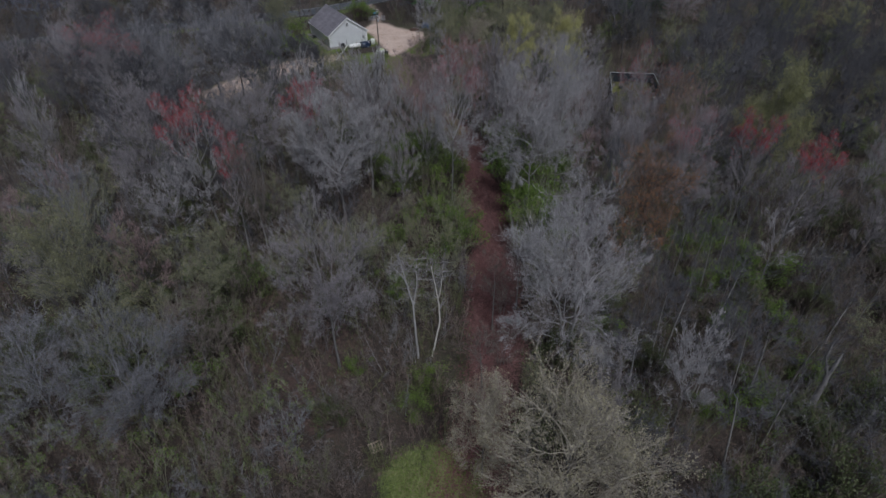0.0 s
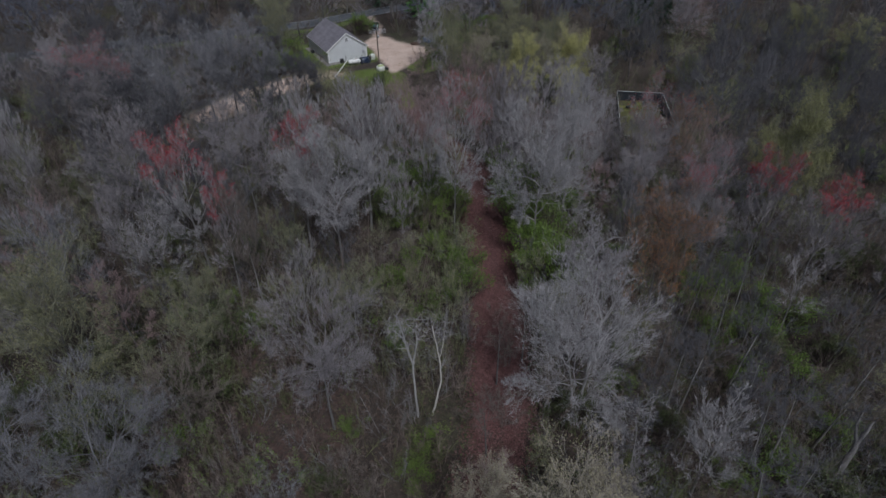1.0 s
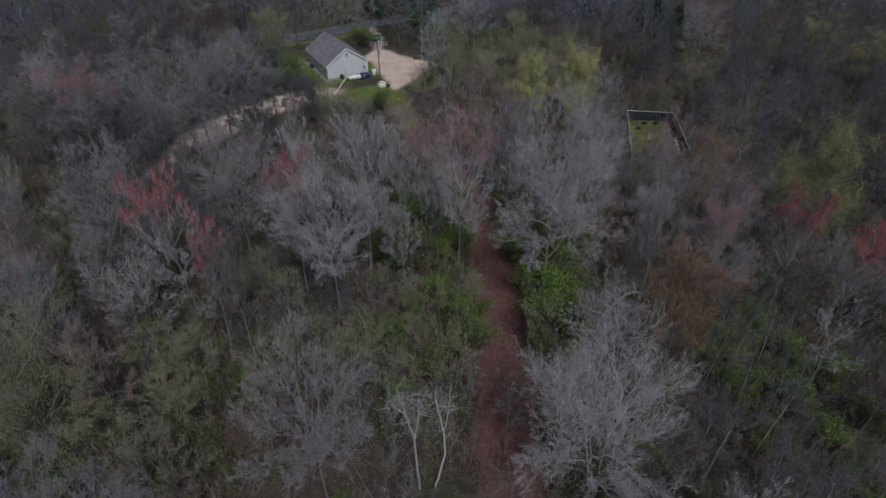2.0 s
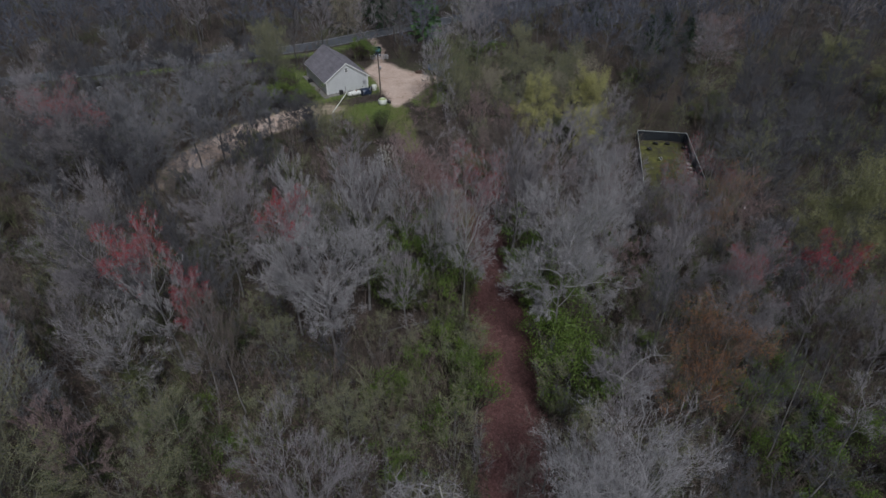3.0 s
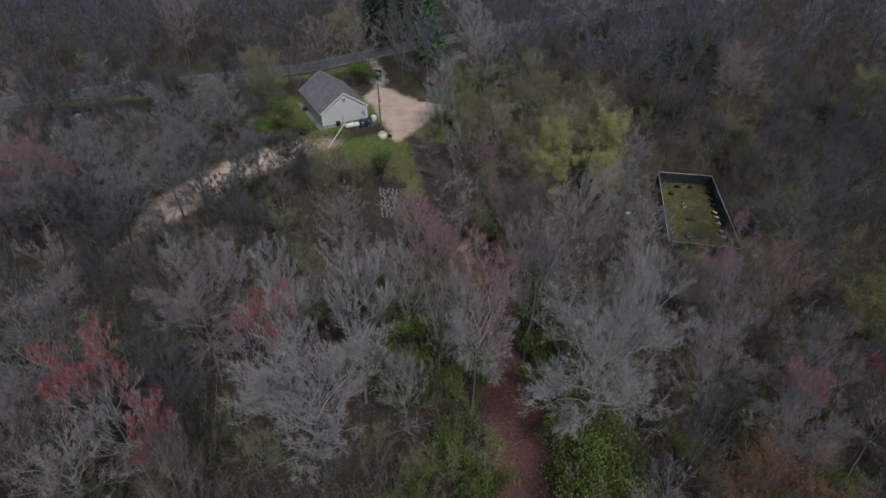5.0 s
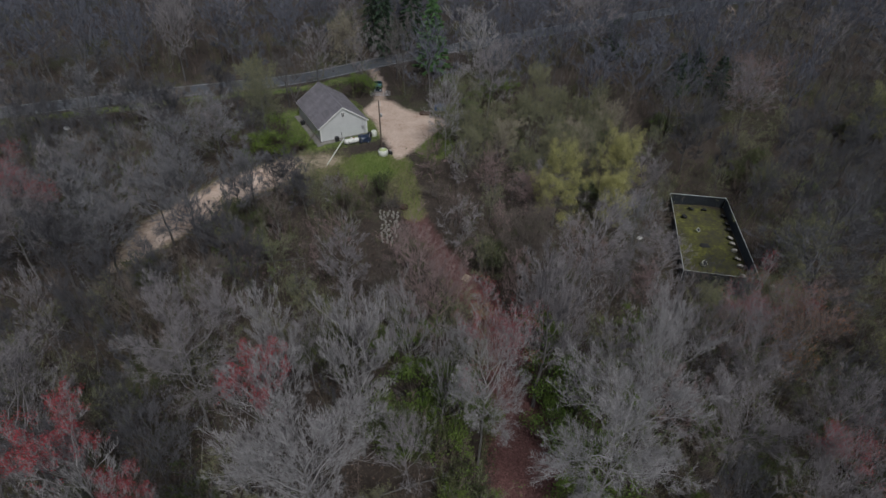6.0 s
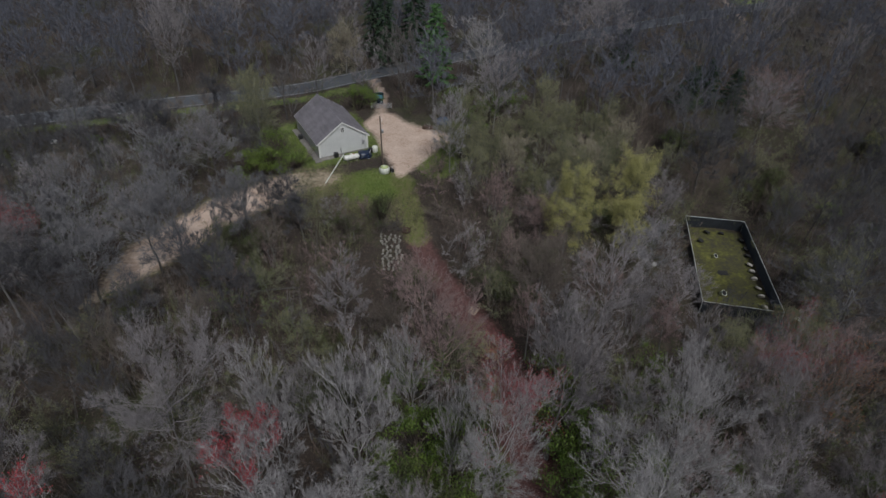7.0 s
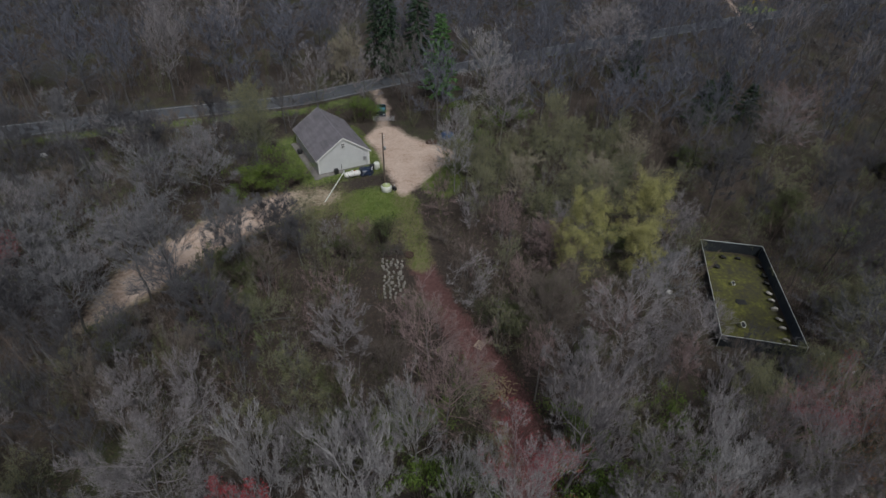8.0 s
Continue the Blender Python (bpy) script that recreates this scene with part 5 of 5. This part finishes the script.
    tagged(part("apron", bm, M["concrete"], None), "stained concrete strip at the gable end", "pavement", kind="structure").matrix_basis = house_m(0, 0)


build_house()


def propane_tank():
    ob = empty("propane_tank", pose(-20.75, 136.55, 0, 0, 0, 25), "white horizontal propane tank with a red-marked dome lid", "gas tank")
    prof = [(0.02, -1.45), (0.22, -1.42), (0.38, -1.3), (0.47, -1.1), (0.48, -0.9), (0.48, 0.9), (0.47, 1.1), (0.38, 1.3), (0.22, 1.42), (0.02, 1.45)]
    part("shell", lathe(prof, 20, pose(0, 0, 0.72, 0, 90, 0)), M["tank_white"], ob)
    part("dome", lathe([(0.2, 0), (0.2, 0.16), (0.14, 0.24), (0.03, 0.27)], 16, pose(0, 0, 1.16)), M["tank_white"], ob)
    part("valve_cap", lathe([(0.1, 0), (0.1, 0.1), (0.04, 0.14)], 12, pose(0.45, 0, 1.19)), M["red_paint"], ob, "red valve cap")
    for x in (-0.85, 0.85):
        part("foot", boxed((0.16, 0.6, 0.4), pose(x, 0, 0.14), 0.02), M["concrete"], ob)


propane_tank()


def cover_heap(name, m, size, seed, mat, label, category):
    """A draped, lumpy cover over stacked goods."""
    bm = bmesh.new()
    bmesh.ops.create_icosphere(bm, subdivisions=3, radius=1.0)
    for v in bm.verts:
        k = 1 + 0.28 * noise.noise(v.co * 1.7 + Vector((seed, 0, 0))) + 0.1 * noise.noise(v.co * 5 + Vector((0, seed, 0)))
        b = max(abs(v.co.x), abs(v.co.y), abs(v.co.z))
        v.co = v.co * k * (0.6 + 0.4 / b)
        v.co = Vector((v.co.x * size[0] / 2, v.co.y * size[1] / 2, max(0.0, (v.co.z + 0.55) * size[2] / 1.6)))
    ob = empty(name, m, label, category)
    part("cover", bm, M[mat], ob)
    return ob


def yard_things():
    heap = cover_heap("covered_trailer", pose(-18.6, 137.9, 0, 0, 0, 28), (2.3, 1.9, 1.3), 2.0, "navy_tarp", "navy tarpaulin over a low heap beside the gas tank", "tarpaulin heap")
    part("pole", rod(bmesh.new(), (0.4, -1.0, 0.1), (1.15, -0.1, 1.35), 0.035), M["galvanised"], heap)
    for x, y, r, h in ((-17.75, 139.6, 0.42, 0.9), (-19.4, 138.4, 0.4, 0.85)):
        ob = empty("rubbish_bin", pose(x, y, 0), "black plastic bin with a lid by the wall", "bin", "bins by the wall")
        part("bin_body", lathe([(r * 0.8, 0), (r, h * 0.9), (r, h)], 16), M["black_plastic"], ob)
        part("lid", lathe([(r * 1.06, h), (r * 1.06, h + 0.05), (r * 0.6, h + 0.14)], 16), M["black_plastic"], ob)
    ob = empty("water_tank", pose(-17.0, 140.1, 0), "white upright tank at the corner of the building", "tank")
    part("shell", lathe([(0.5, 0), (0.55, 0.1), (0.55, 0.95), (0.45, 1.15), (0.15, 1.22)], 20), M["plastic_white"], ob)
    part("lid", lathe([(0.16, 1.2), (0.16, 1.28), (0.05, 1.3)], 12), M["plastic_white"], ob)
    ob = empty("condenser_unit", house_m(2.8, -0.75, 0.09), "dark square condenser unit against the gable wall", "air conditioner")
    part("case", boxed((0.75, 0.6, 0.85), pose(0, 0, 0.43), 0.04), M["black_plastic"], ob)
    part("fan_grille", lathe([(0.26, 0.86), (0.26, 0.89), (0.06, 0.9)], 16), M["dark_void"], ob)
    ob = empty("condenser_unit", house_m(-0.75, 9.2, 0.09), "dark condenser unit on the side strip", "air conditioner")
    part("case", boxed((0.8, 0.8, 0.75), pose(0, 0, 0.38), 0.04), M["black_plastic"], ob)
    part("fan_grille", lathe([(0.3, 0.76), (0.3, 0.79), (0.06, 0.8)], 16), M["dark_void"], ob)
    ob = empty("service_post", pose(-22.1, 136.2, 0), "short grey post beside the gas tank", "post")
    part("post", rod(bmesh.new(), (0, 0, -0.1), (0, 0, 1.45), 0.07), M["galvanised"], ob)
    part("cap", boxed((0.24, 0.2, 0.3), pose(0, 0, 1.35), 0.03), M["galvanised"], ob)
    ob = empty("pipe", pose(0, 0, 0), "long white pipe propped from the post to the grass", "pipe")
    part("pipe_length", rod(bmesh.new(), (-22.1, 136.05, 1.3), (-24.0, 128.3, 0.06), 0.085, sides=10), M["plastic_white"], ob)
    # utility pole
    ob = empty("utility_pole", pose(-15.0, 134.8, 0), "brown wooden utility pole with a lamp bracket", "utility pole")
    part("shaft", rod(bmesh.new(), (0, 0, -0.5), (-0.12, 0.0, 9.4), 0.15, 0.1, 10), M["pole_wood"], ob)
    part("transformer", lathe([(0.05, 6.4), (0.18, 6.45), (0.18, 7.0), (0.06, 7.08)], 14, pose(0.22, -0.1, 0)), M["galvanised"], ob, "grey can on the pole")
    part("bracket", rod(bmesh.new(), (-0.1, 0, 7.7), (0.3, -0.2, 7.9), 0.035), M["galvanised"], ob)
    for z in (8.5, 8.9):
        part("insulator", lathe([(0.05, z), (0.09, z + 0.05), (0.09, z + 0.1), (0.04, z + 0.18)], 10, pose(0.15, 0, 0)), M["trim"], ob)
    ob = empty("cistern", pose(-14.5, 132.5, 0, 0, 0, 10), "squat white tank with algae-green top by the pole", "tank")
    part("shell", lathe([(0.75, 0), (0.92, 0.12), (0.92, 0.95), (0.8, 1.12)], 8), M["plastic_white"], ob)
    part("top", lathe([(0.8, 1.12), (0.5, 1.27), (0.16, 1.32)], 8), M["algae"], ob, "algae-green lid")
    part("hatch", lathe([(0.2, 1.3), (0.2, 1.4), (0.08, 1.42)], 12), M["plastic_white"], ob)
    ob = empty("pump_box", pose(-13.2, 132.9, 0, 0, 0, 30), "small dark pump box beside the white tank", "pump")
    part("case", boxed((0.5, 0.7, 0.55), pose(0, 0, 0.27), 0.05), M["black_plastic"], ob)
    part("pipe", rod(bmesh.new(), (-0.3, -0.4, 0.1), (0.3, 0.5, 0.7), 0.05), M["galvanised"], ob)
    # gate
    ob = empty("metal_gate", pose(-17.8, 159.4, 0, 0, 0, 5), "closed galvanised tube gate across the drive", "gate")
    for z in (0.25, 0.5, 0.75, 1.0, 1.25):
        part("rail", rod(bmesh.new(), (-2.1, 0, z), (2.1, 0, z), 0.035), M["galvanised"], ob)
    for x in (-2.1, -0.7, 0.7, 2.1):
        part("upright", rod(bmesh.new(), (x, 0, 0.2), (x, 0, 1.28), 0.04), M["galvanised"], ob)
    for x in (-2.3, 2.3):
        part("gate_post", rod(bmesh.new(), (x, 0, -0.3), (x, 0, 1.5), 0.09, sides=10), M["pole_wood"], ob, "wooden gate post")
    # heaps at the edge of the yard
    a = cover_heap("debris_pile", pose(-7.7, 150.6, 0, 0, 0, 10), (2.2, 1.2, 0.6), 5.0, "rust", "low dark heap of scrap at the edge of the yard", "scrap heap")
    for i in range(6):
        part("scrap_bar", rod(bmesh.new(), (-0.9 + 0.3 * i, -0.5, 0.1), (-0.5 + 0.25 * i, 0.5, 0.5 + 0.1 * (i % 3)), 0.04, sides=6), M["rust"] if i % 2 else M["galvanised"], a)
    a = cover_heap("tarpaulin_pile", pose(-4.7, 153.0, 0, 0, 0, -15), (2.4, 1.8, 1.2), 7.0, "blue_tarp", "blue tarpaulin thrown over a heap of scrap", "tarpaulin heap")
    for i in range(4):
        part("scrap_panel", boxed((0.7, 0.05, 0.5), pose(-0.8 + 0.5 * i, -0.6 + 0.3 * (i % 2), 0.45, 35, 20 * i, 40 * i)), M["galvanised"], a)


yard_things()


def build_car():
    ob = empty("car", pose(-18.7, 163.4, 0, 0, 0, 4), "dark blue car with a teal-tinted windscreen waiting behind the gate", "car")
    bm = bmesh.new()
    side = [(-2.2, 0.35), (-2.25, 0.75), (-1.9, 0.95), (-1.0, 1.02), (-0.35, 1.5), (1.2, 1.52), (1.9, 1.05), (2.2, 0.95), (2.25, 0.4)]
    rows = []
    for x, inset in ((-0.9, 0.0), (-0.88, 0.0), (0.88, 0.0), (0.9, 0.0)):
        rows.append([bm.verts.new(((x * (0.82 if z > 1.2 else 1.0)), y, z)) for y, z in side])
    for p, q in zip(rows, rows[1:]):
        for i in range(len(side) - 1):
            bm.faces.new((p[i], p[i + 1], q[i + 1], q[i]))
    bm.faces.new(rows[0][::-1])
    bm.faces.new(rows[-1])
    bmesh.ops.recalc_face_normals(bm, faces=bm.faces)
    bmesh.ops.bevel(bm, geom=[e for e in bm.edges if e.calc_face_angle(0) > 0.6], offset=0.06, segments=2, affect="EDGES")
    part("body", bm, M["car_blue"], ob)
    part("windscreen", boxed((1.42, 0.78, 0.03), pose(0, -0.69, 1.29, 37, 0, 0)), M["glass_dark"], ob, "teal-tinted windscreen")
    part("rear_window", boxed((1.4, 0.75, 0.03), pose(0, 1.57, 1.32, -34, 0, 0)), M["glass_dark"], ob)
    for x in (-0.83, 0.83):
        part("side_window", boxed((0.03, 1.5, 0.34), pose(x, 0.4, 1.27, 0, -14 if x > 0 else 14, 0)), M["glass_dark"], ob)
        part("headlight", boxed((0.38, 0.08, 0.18), pose(x * 0.75, -2.22, 0.78), 0.03), M["lamp_glass"], ob, "clear headlight")
        part("mirror", boxed((0.2, 0.12, 0.14), pose(x * 1.18, -0.75, 1.08), 0.03), M["car_blue"], ob)
    part("bumper", boxed((1.7, 0.12, 0.2), pose(0, -2.26, 0.45), 0.04), M["black_plastic"], ob)
    for x in (-0.84, 0.84):
        for y in (-1.4, 1.4):
            w = part("wheel", lathe([(0.1, -0.1), (0.33, -0.1), (0.35, -0.06), (0.35, 0.06), (0.33, 0.1), (0.1, 0.1)], 18, pose(x, y, 0.35, 0, 90, 0)), M["rubber"], ob)
            part("rim", lathe([(0.05, -0.11), (0.2, -0.115), (0.2, 0.115), (0.05, 0.11)], 14, pose(x, y, 0.35, 0, 90, 0)), M["galvanised"], w)


build_car()


# ---- the fenced pen ----
def build_pen():
    z0, top = -3.5, 2.0
    ob = empty("fence", pose(0, 0, 0), "dark windscreen-clad fence with a pale top rail round a mossy pen", "fence")
    for i, ((ax, ay), (bx, by)) in enumerate(zip(PEN, PEN[1:] + PEN[:1])):
        n = max(2, round(math.hypot(bx - ax, by - ay) / 2.6))
        ang = math.degrees(math.atan2(by - ay, bx - ax))
        L = math.hypot(bx - ax, by - ay)
        part("top_rail", rod(bmesh.new(), (ax, ay, z0 + top), (bx, by, z0 + top), 0.045), M["rail_white"], ob, "pale steel top rail")
        for k in range(n):
            t = k / n
            x, y = ax + (bx - ax) * t, ay + (by - ay) * t
            part("post", rod(bmesh.new(), (x, y, z0 - 0.3), (x, y, z0 + top), 0.04), M["rail_white"] if k == 0 else M["black_plastic"], ob)
            # one panel of cloth per bay, slightly bellied
            bm = bmesh.new()
            w = L / n
            grid = [[bm.verts.new((w * a / 6, 0.05 * math.sin(math.pi * a / 6) * math.sin(math.pi * b / 4) * (1 if (k + i) % 2 else -1), (top - 0.1) * b / 4)) for a in range(7)] for b in range(5)]
            back = [[bm.verts.new(v.co + Vector((0, 0.012, 0))) for v in r] for r in grid]
            for b in range(4):
                for a in range(6):
                    bm.faces.new((grid[b][a], grid[b][a + 1], grid[b + 1][a + 1], grid[b + 1][a]))
                    bm.faces.new((back[b][a], back[b + 1][a], back[b + 1][a + 1], back[b][a + 1]))
            bm.transform(pose(x, y, z0 + 0.05, 0, 0, ang))
            part("panel", bm, M["screen_blue"] if i == 1 else M["screen"], ob)
    # tyres along the far side and odd things on the moss
    tyre = lathe([(0.2, 0.0), (0.34, 0.0), (0.4, 0.05), (0.4, 0.15), (0.34, 0.2), (0.2, 0.2), (0.19, 0.1)], 16)
    me = bpy.data.meshes.new("tyre")
    tyre.to_mesh(me)
    me.materials.append(M["tyre_pale"])
    spots = [(41.9, 113.0, 30), (41.6, 111.4, 50), (41.3, 109.6, 70), (41.0, 107.6, 35), (40.7, 105.8, 60), (40.2, 103.6, 45)]
    dark = [(42.9, 117.0, 20), (42.5, 115.2, 40), (43.1, 119.3, 25), (40.5, 121.0, 60), (38.4, 121.4, 30), (36.6, 119.0, 10)]
    for x, y, tip in spots + dark:
        o = new("tyre", me)
        o.matrix_basis = pose(x, y, z0 + 0.22, tip, 0, 100 + tip) @ Matrix.Diagonal((1.15, 1.15, 1.6, 1))
        pale = (x, y, tip) in spots
        set_mat(o, M["tyre_pale"] if pale else M["rubber"])
        tagged(o, "faded pale tyre leaning along the pen fence" if pale else "black tyre lying by the pen fence", "tyre", "tyres in the pen")
    for x, y, s in ((35.3, 106.4, 0.75), (37.3, 115.1, 0.6)):
        o = empty("bucket", pose(x, y, z0, 0, 0, 20), "white bucket on the mossy ground of the pen", "bucket")
        part("pail", lathe([(s * 0.4, 0), (s * 0.55, s * 0.9), (s * 0.6, s * 0.92)], 14, pose(0, 0, 0.1, 35, 10, 0)), M["plastic_white"], o)
        part("contents", lathe([(s * 0.5, s * 0.93), (s * 0.3, s * 0.97)], 12, pose(0, 0, 0.1, 35, 10, 0)), M["black_plastic"], o)
    cover_heap("ash_heap", pose(37.4, 111.3, z0), (1.5, 1.1, 0.16), 9.0, "rubber", "dark patch of ash on the moss", "ash heap")


build_pen()


# ---- pallets, wood and litter ----
def pallet(x, y, turn):
    ob = empty("pallet", pose(x, y, float(land(x, y)) + 0.02, 4, -5, turn), "pale weathered wooden pallet lying on the ground", "pallet", "pallets")
    for v in (-0.45, 0, 0.45):
        part("stringer", boxed((1.2, 0.09, 0.1), pose(0, v, 0.07)), M["pallet"], ob)
    for k in range(5):
        part("slat", boxed((0.14, 1.05, 0.025), pose(-0.53 + 0.265 * k, 0, 0.135)), M["pallet"], ob)


pallet(-6.4, 31.2, 25)
pallet(0.1, 97.6, 60)


def log_mesh(length, radius, mat):
    bm = bmesh.new()
    rod(bm, (0, 0, 0), (0, 0, length), radius, radius * 0.95, 8)
    me = bpy.data.meshes.new("log")
    bm.to_mesh(me)
    bm.free()
    me.materials.append(mat)
    return me


def wood_stacks():
    rng = np.random.RandomState(44)
    me = log_mesh(0.4, 0.16, M["cut_wood"])
    ob = empty("firewood_rows", pose(0, 0, 0), "rows of pale cut firewood rounds on dark ground", "firewood")
    for c in range(5):
        for r in range(15):
            if rng.uniform() < 0.2:
                continue
            x = -13.0 + 0.62 * c + 0.08 * r + rng.uniform(-0.18, 0.18)
            y = 113.4 - 0.55 * r + rng.uniform(-0.18, 0.18)
            share("log", me, ob, pose(x, y, float(land(x, y)) + 0.02, rng.uniform(-35, 35), rng.uniform(-35, 35), rng.uniform(0, 360)))
    heap = empty("brushwood_heap", pose(-12.2, 115.9, 0), "heap of dark tangled brushwood", "brushwood")
    bm = bmesh.new()
    for _ in range(150):
        a = Vector((rng.normal() * 1.0, rng.normal() * 0.8, rng.uniform(0, 0.6)))
        d = Vector((rng.normal(), rng.normal(), rng.normal() * 0.35)).normalized() * rng.uniform(0.6, 1.6)
        rod(bm, a, a + d, 0.035, 0.01, 4)
    part("sticks", bm, M["bark_dark"], heap)
    me = log_mesh(0.5, 0.08, M["log_tan"])
    heap = empty("log_pile", pose(2.2, 90.8, float(land(2.2, 90.8))), "tumbled pile of tan split logs", "log pile")
    for _ in range(60):
        share("log", me, heap, pose(rng.normal() * 0.8, rng.normal() * 0.9, rng.uniform(0.05, 0.6), rng.uniform(60, 120), rng.uniform(0, 360), rng.uniform(0, 360)))
    ob = empty("fire_ring", pose(-9.5, 114.9, 0), "rusty iron fire ring on the grass", "fire ring")
    part("ring", lathe([(0.62, 0), (0.66, 0), (0.66, 0.4), (0.62, 0.4), (0.61, 0.1)], 20), M["rust"], ob)
    for k in range(4):
        a = k * math.pi / 2 + 0.4
        part("prong", rod(bmesh.new(), (0.64 * math.cos(a), 0.64 * math.sin(a), 0.3), (0.7 * math.cos(a), 0.7 * math.sin(a), 0.75), 0.04), M["rust"], ob)
    for name, ends, r, mat, label in (
            ("fallen_log", ((32.2, 33.0), (36.4, 26.4)), 0.28, "bark_dark", "dark rotten log lying on the slope"),
            ("fallen_log", ((-29.0, 100.4), (-22.0, 101.6)), 0.2, "bark_dark", "dark fallen log under the trees"),
            ("fallen_tree", ((-8.2, 66.0), (-1.4, 68.4)), 0.07, "bark_grey", "pale fallen tree lying in the brush")):
        (ax, ay), (bx, by) = ends
        lift = 1.1 if name == "fallen_tree" else r * 0.7
        a = np.array((ax, ay, float(land(ax, ay)) + lift * 0.6))
        b = np.array((bx, by, float(land(bx, by)) + lift))
        pts = [a + (b - a) * t + (0, 0, 0.08 * math.sin(5 * t)) for t in np.linspace(0, 1, 7)]
        ob = empty(name, Matrix(), label, "log")
        part_v = tube(pts, np.linspace(1, 0.55, 7) * r, 8)
        link_mesh("stem", *part_v, M[mat], ob)
        if name == "fallen_tree":
            tw = [tube([p, p + unit(rng.normal(size=3) + (0.6, 0, 0.4)) * rng.uniform(0.8, 2.0)], [0.035, 0], 3) for p in pts[2:] for _ in range(7)]
            link_mesh("branches", *join(tw), M["twig_silver"], ob)
    for x, y, s in ((27.6, 112.6, 0.5), (43.9, 101.6, 0.45), (-76.4, 140.5, 0.7), (-80.5, 132, 0.4), (46.5, 99.0, 0.3)):
        o = cover_heap("litter_bag", pose(x, y, float(land(x, y)), 0, 0, 40 * x), (s * 1.6, s * 1.2, s * 0.9), x, "paper_white", "crumpled white plastic bag on the woodland floor", "litter")


wood_stacks()


# ---- white birch, grey companion and the dead snag ----
def forked_tree(name, label, x, y, stems, mat, twig_mat, seed):
    rng = np.random.RandomState(seed)
    ob = empty(name, pose(x, y, float(land(x, y))), label, "tree", "trees of the wood")
    wood, tw = [], []
    for pts, r in stems:
        pts = np.array(pts, float)
        t = np.linspace(0, 1, len(pts))
        fine = np.linspace(0, 1, 3 * len(pts))
        p = np.stack([np.interp(fine, t, pts[:, c]) for c in range(3)], 1) + rng.normal(size=(len(fine), 3)) * 0.03
        wood.append(tube(p, np.linspace(1, 0.25, len(p)) * r, 7))
        for q in p[len(p) // 2:]:
            for _ in range(4):
                w = unit(rng.normal(size=3) + (0, 0, 0.7))
                e = q + w * rng.uniform(0.6, 1.7)
                tw.append(tube([q, e], [0.03, 0], 3))
                k = 7
                s0 = q + (e - q) * rng.uniform(0.3, 1, k)[:, None]
                tw.append(slivers(s0, unit(w + rng.normal(size=(k, 3)) * 0.6), rng.uniform(0.3, 0.9, k), np.full(k, 0.025), rng))
    link_mesh("trunk", *join(wood), M[mat], ob)
    link_mesh("crown", *join(tw), M[twig_mat], ob)


forked_tree("birch_tree", "white-barked birch with a kinked forking trunk", -1.7, 41.3,
            [([(0, 0, -0.2), (0.5, 0, 2.2), (0.9, 0.1, 4.4), (0.9, 0.2, 7.0), (0.5, 0.2, 9.6), (0.2, 0.3, 11.6)], 0.11),
             ([(0.9, 0.2, 7.6), (1.2, 0.1, 9.6), (1.3, 0.0, 12.0)], 0.05)], "bark_birch", "twig_silver", 1)
forked_tree("birch_tree", "grey-white birch with a forked top", -3.0, 41.0,
            [([(0, 0, -0.2), (-0.1, 0, 3.5), (-0.2, 0.1, 7.0), (-0.9, 0.2, 10.5), (-1.3, 0.2, 12.6)], 0.13),
             ([(-0.2, 0.1, 7.0), (0.2, 0, 9.5), (0.3, 0, 12.4)], 0.09), ([(-0.5, 0.1, 9), (-0.9, -0.3, 10.6), (-1.9, -0.5, 12.2)], 0.06)], "bark_pale", "twig_silver", 2)
forked_tree("dead_tree", "thick broken grey snag with split bark", 34.3, 36.0,
            [([(0, 0, -0.3), (0.2, 0.3, 3), (0.5, 0.6, 6), (1.1, 0.9, 8.5)], 0.42), ([(0.5, 0.6, 5.5), (-0.3, 0.9, 8), (-0.2, 1.0, 9.6)], 0.16)], "bark_grey", "twig_dark", 3)
forked_tree("dead_tree", "bleached crooked dead limb above green shrubs", 14.5, 53.0,
            [([(0, 0, -0.2), (0.4, 0, 5), (-0.6, 0, 9), (-2.6, -0.6, 10.4)], 0.08), ([(-0.6, 0, 8.6), (0.8, 0.2, 11), (2.2, 0.3, 11.6)], 0.06)], "bark_pale", "twig_silver", 4)
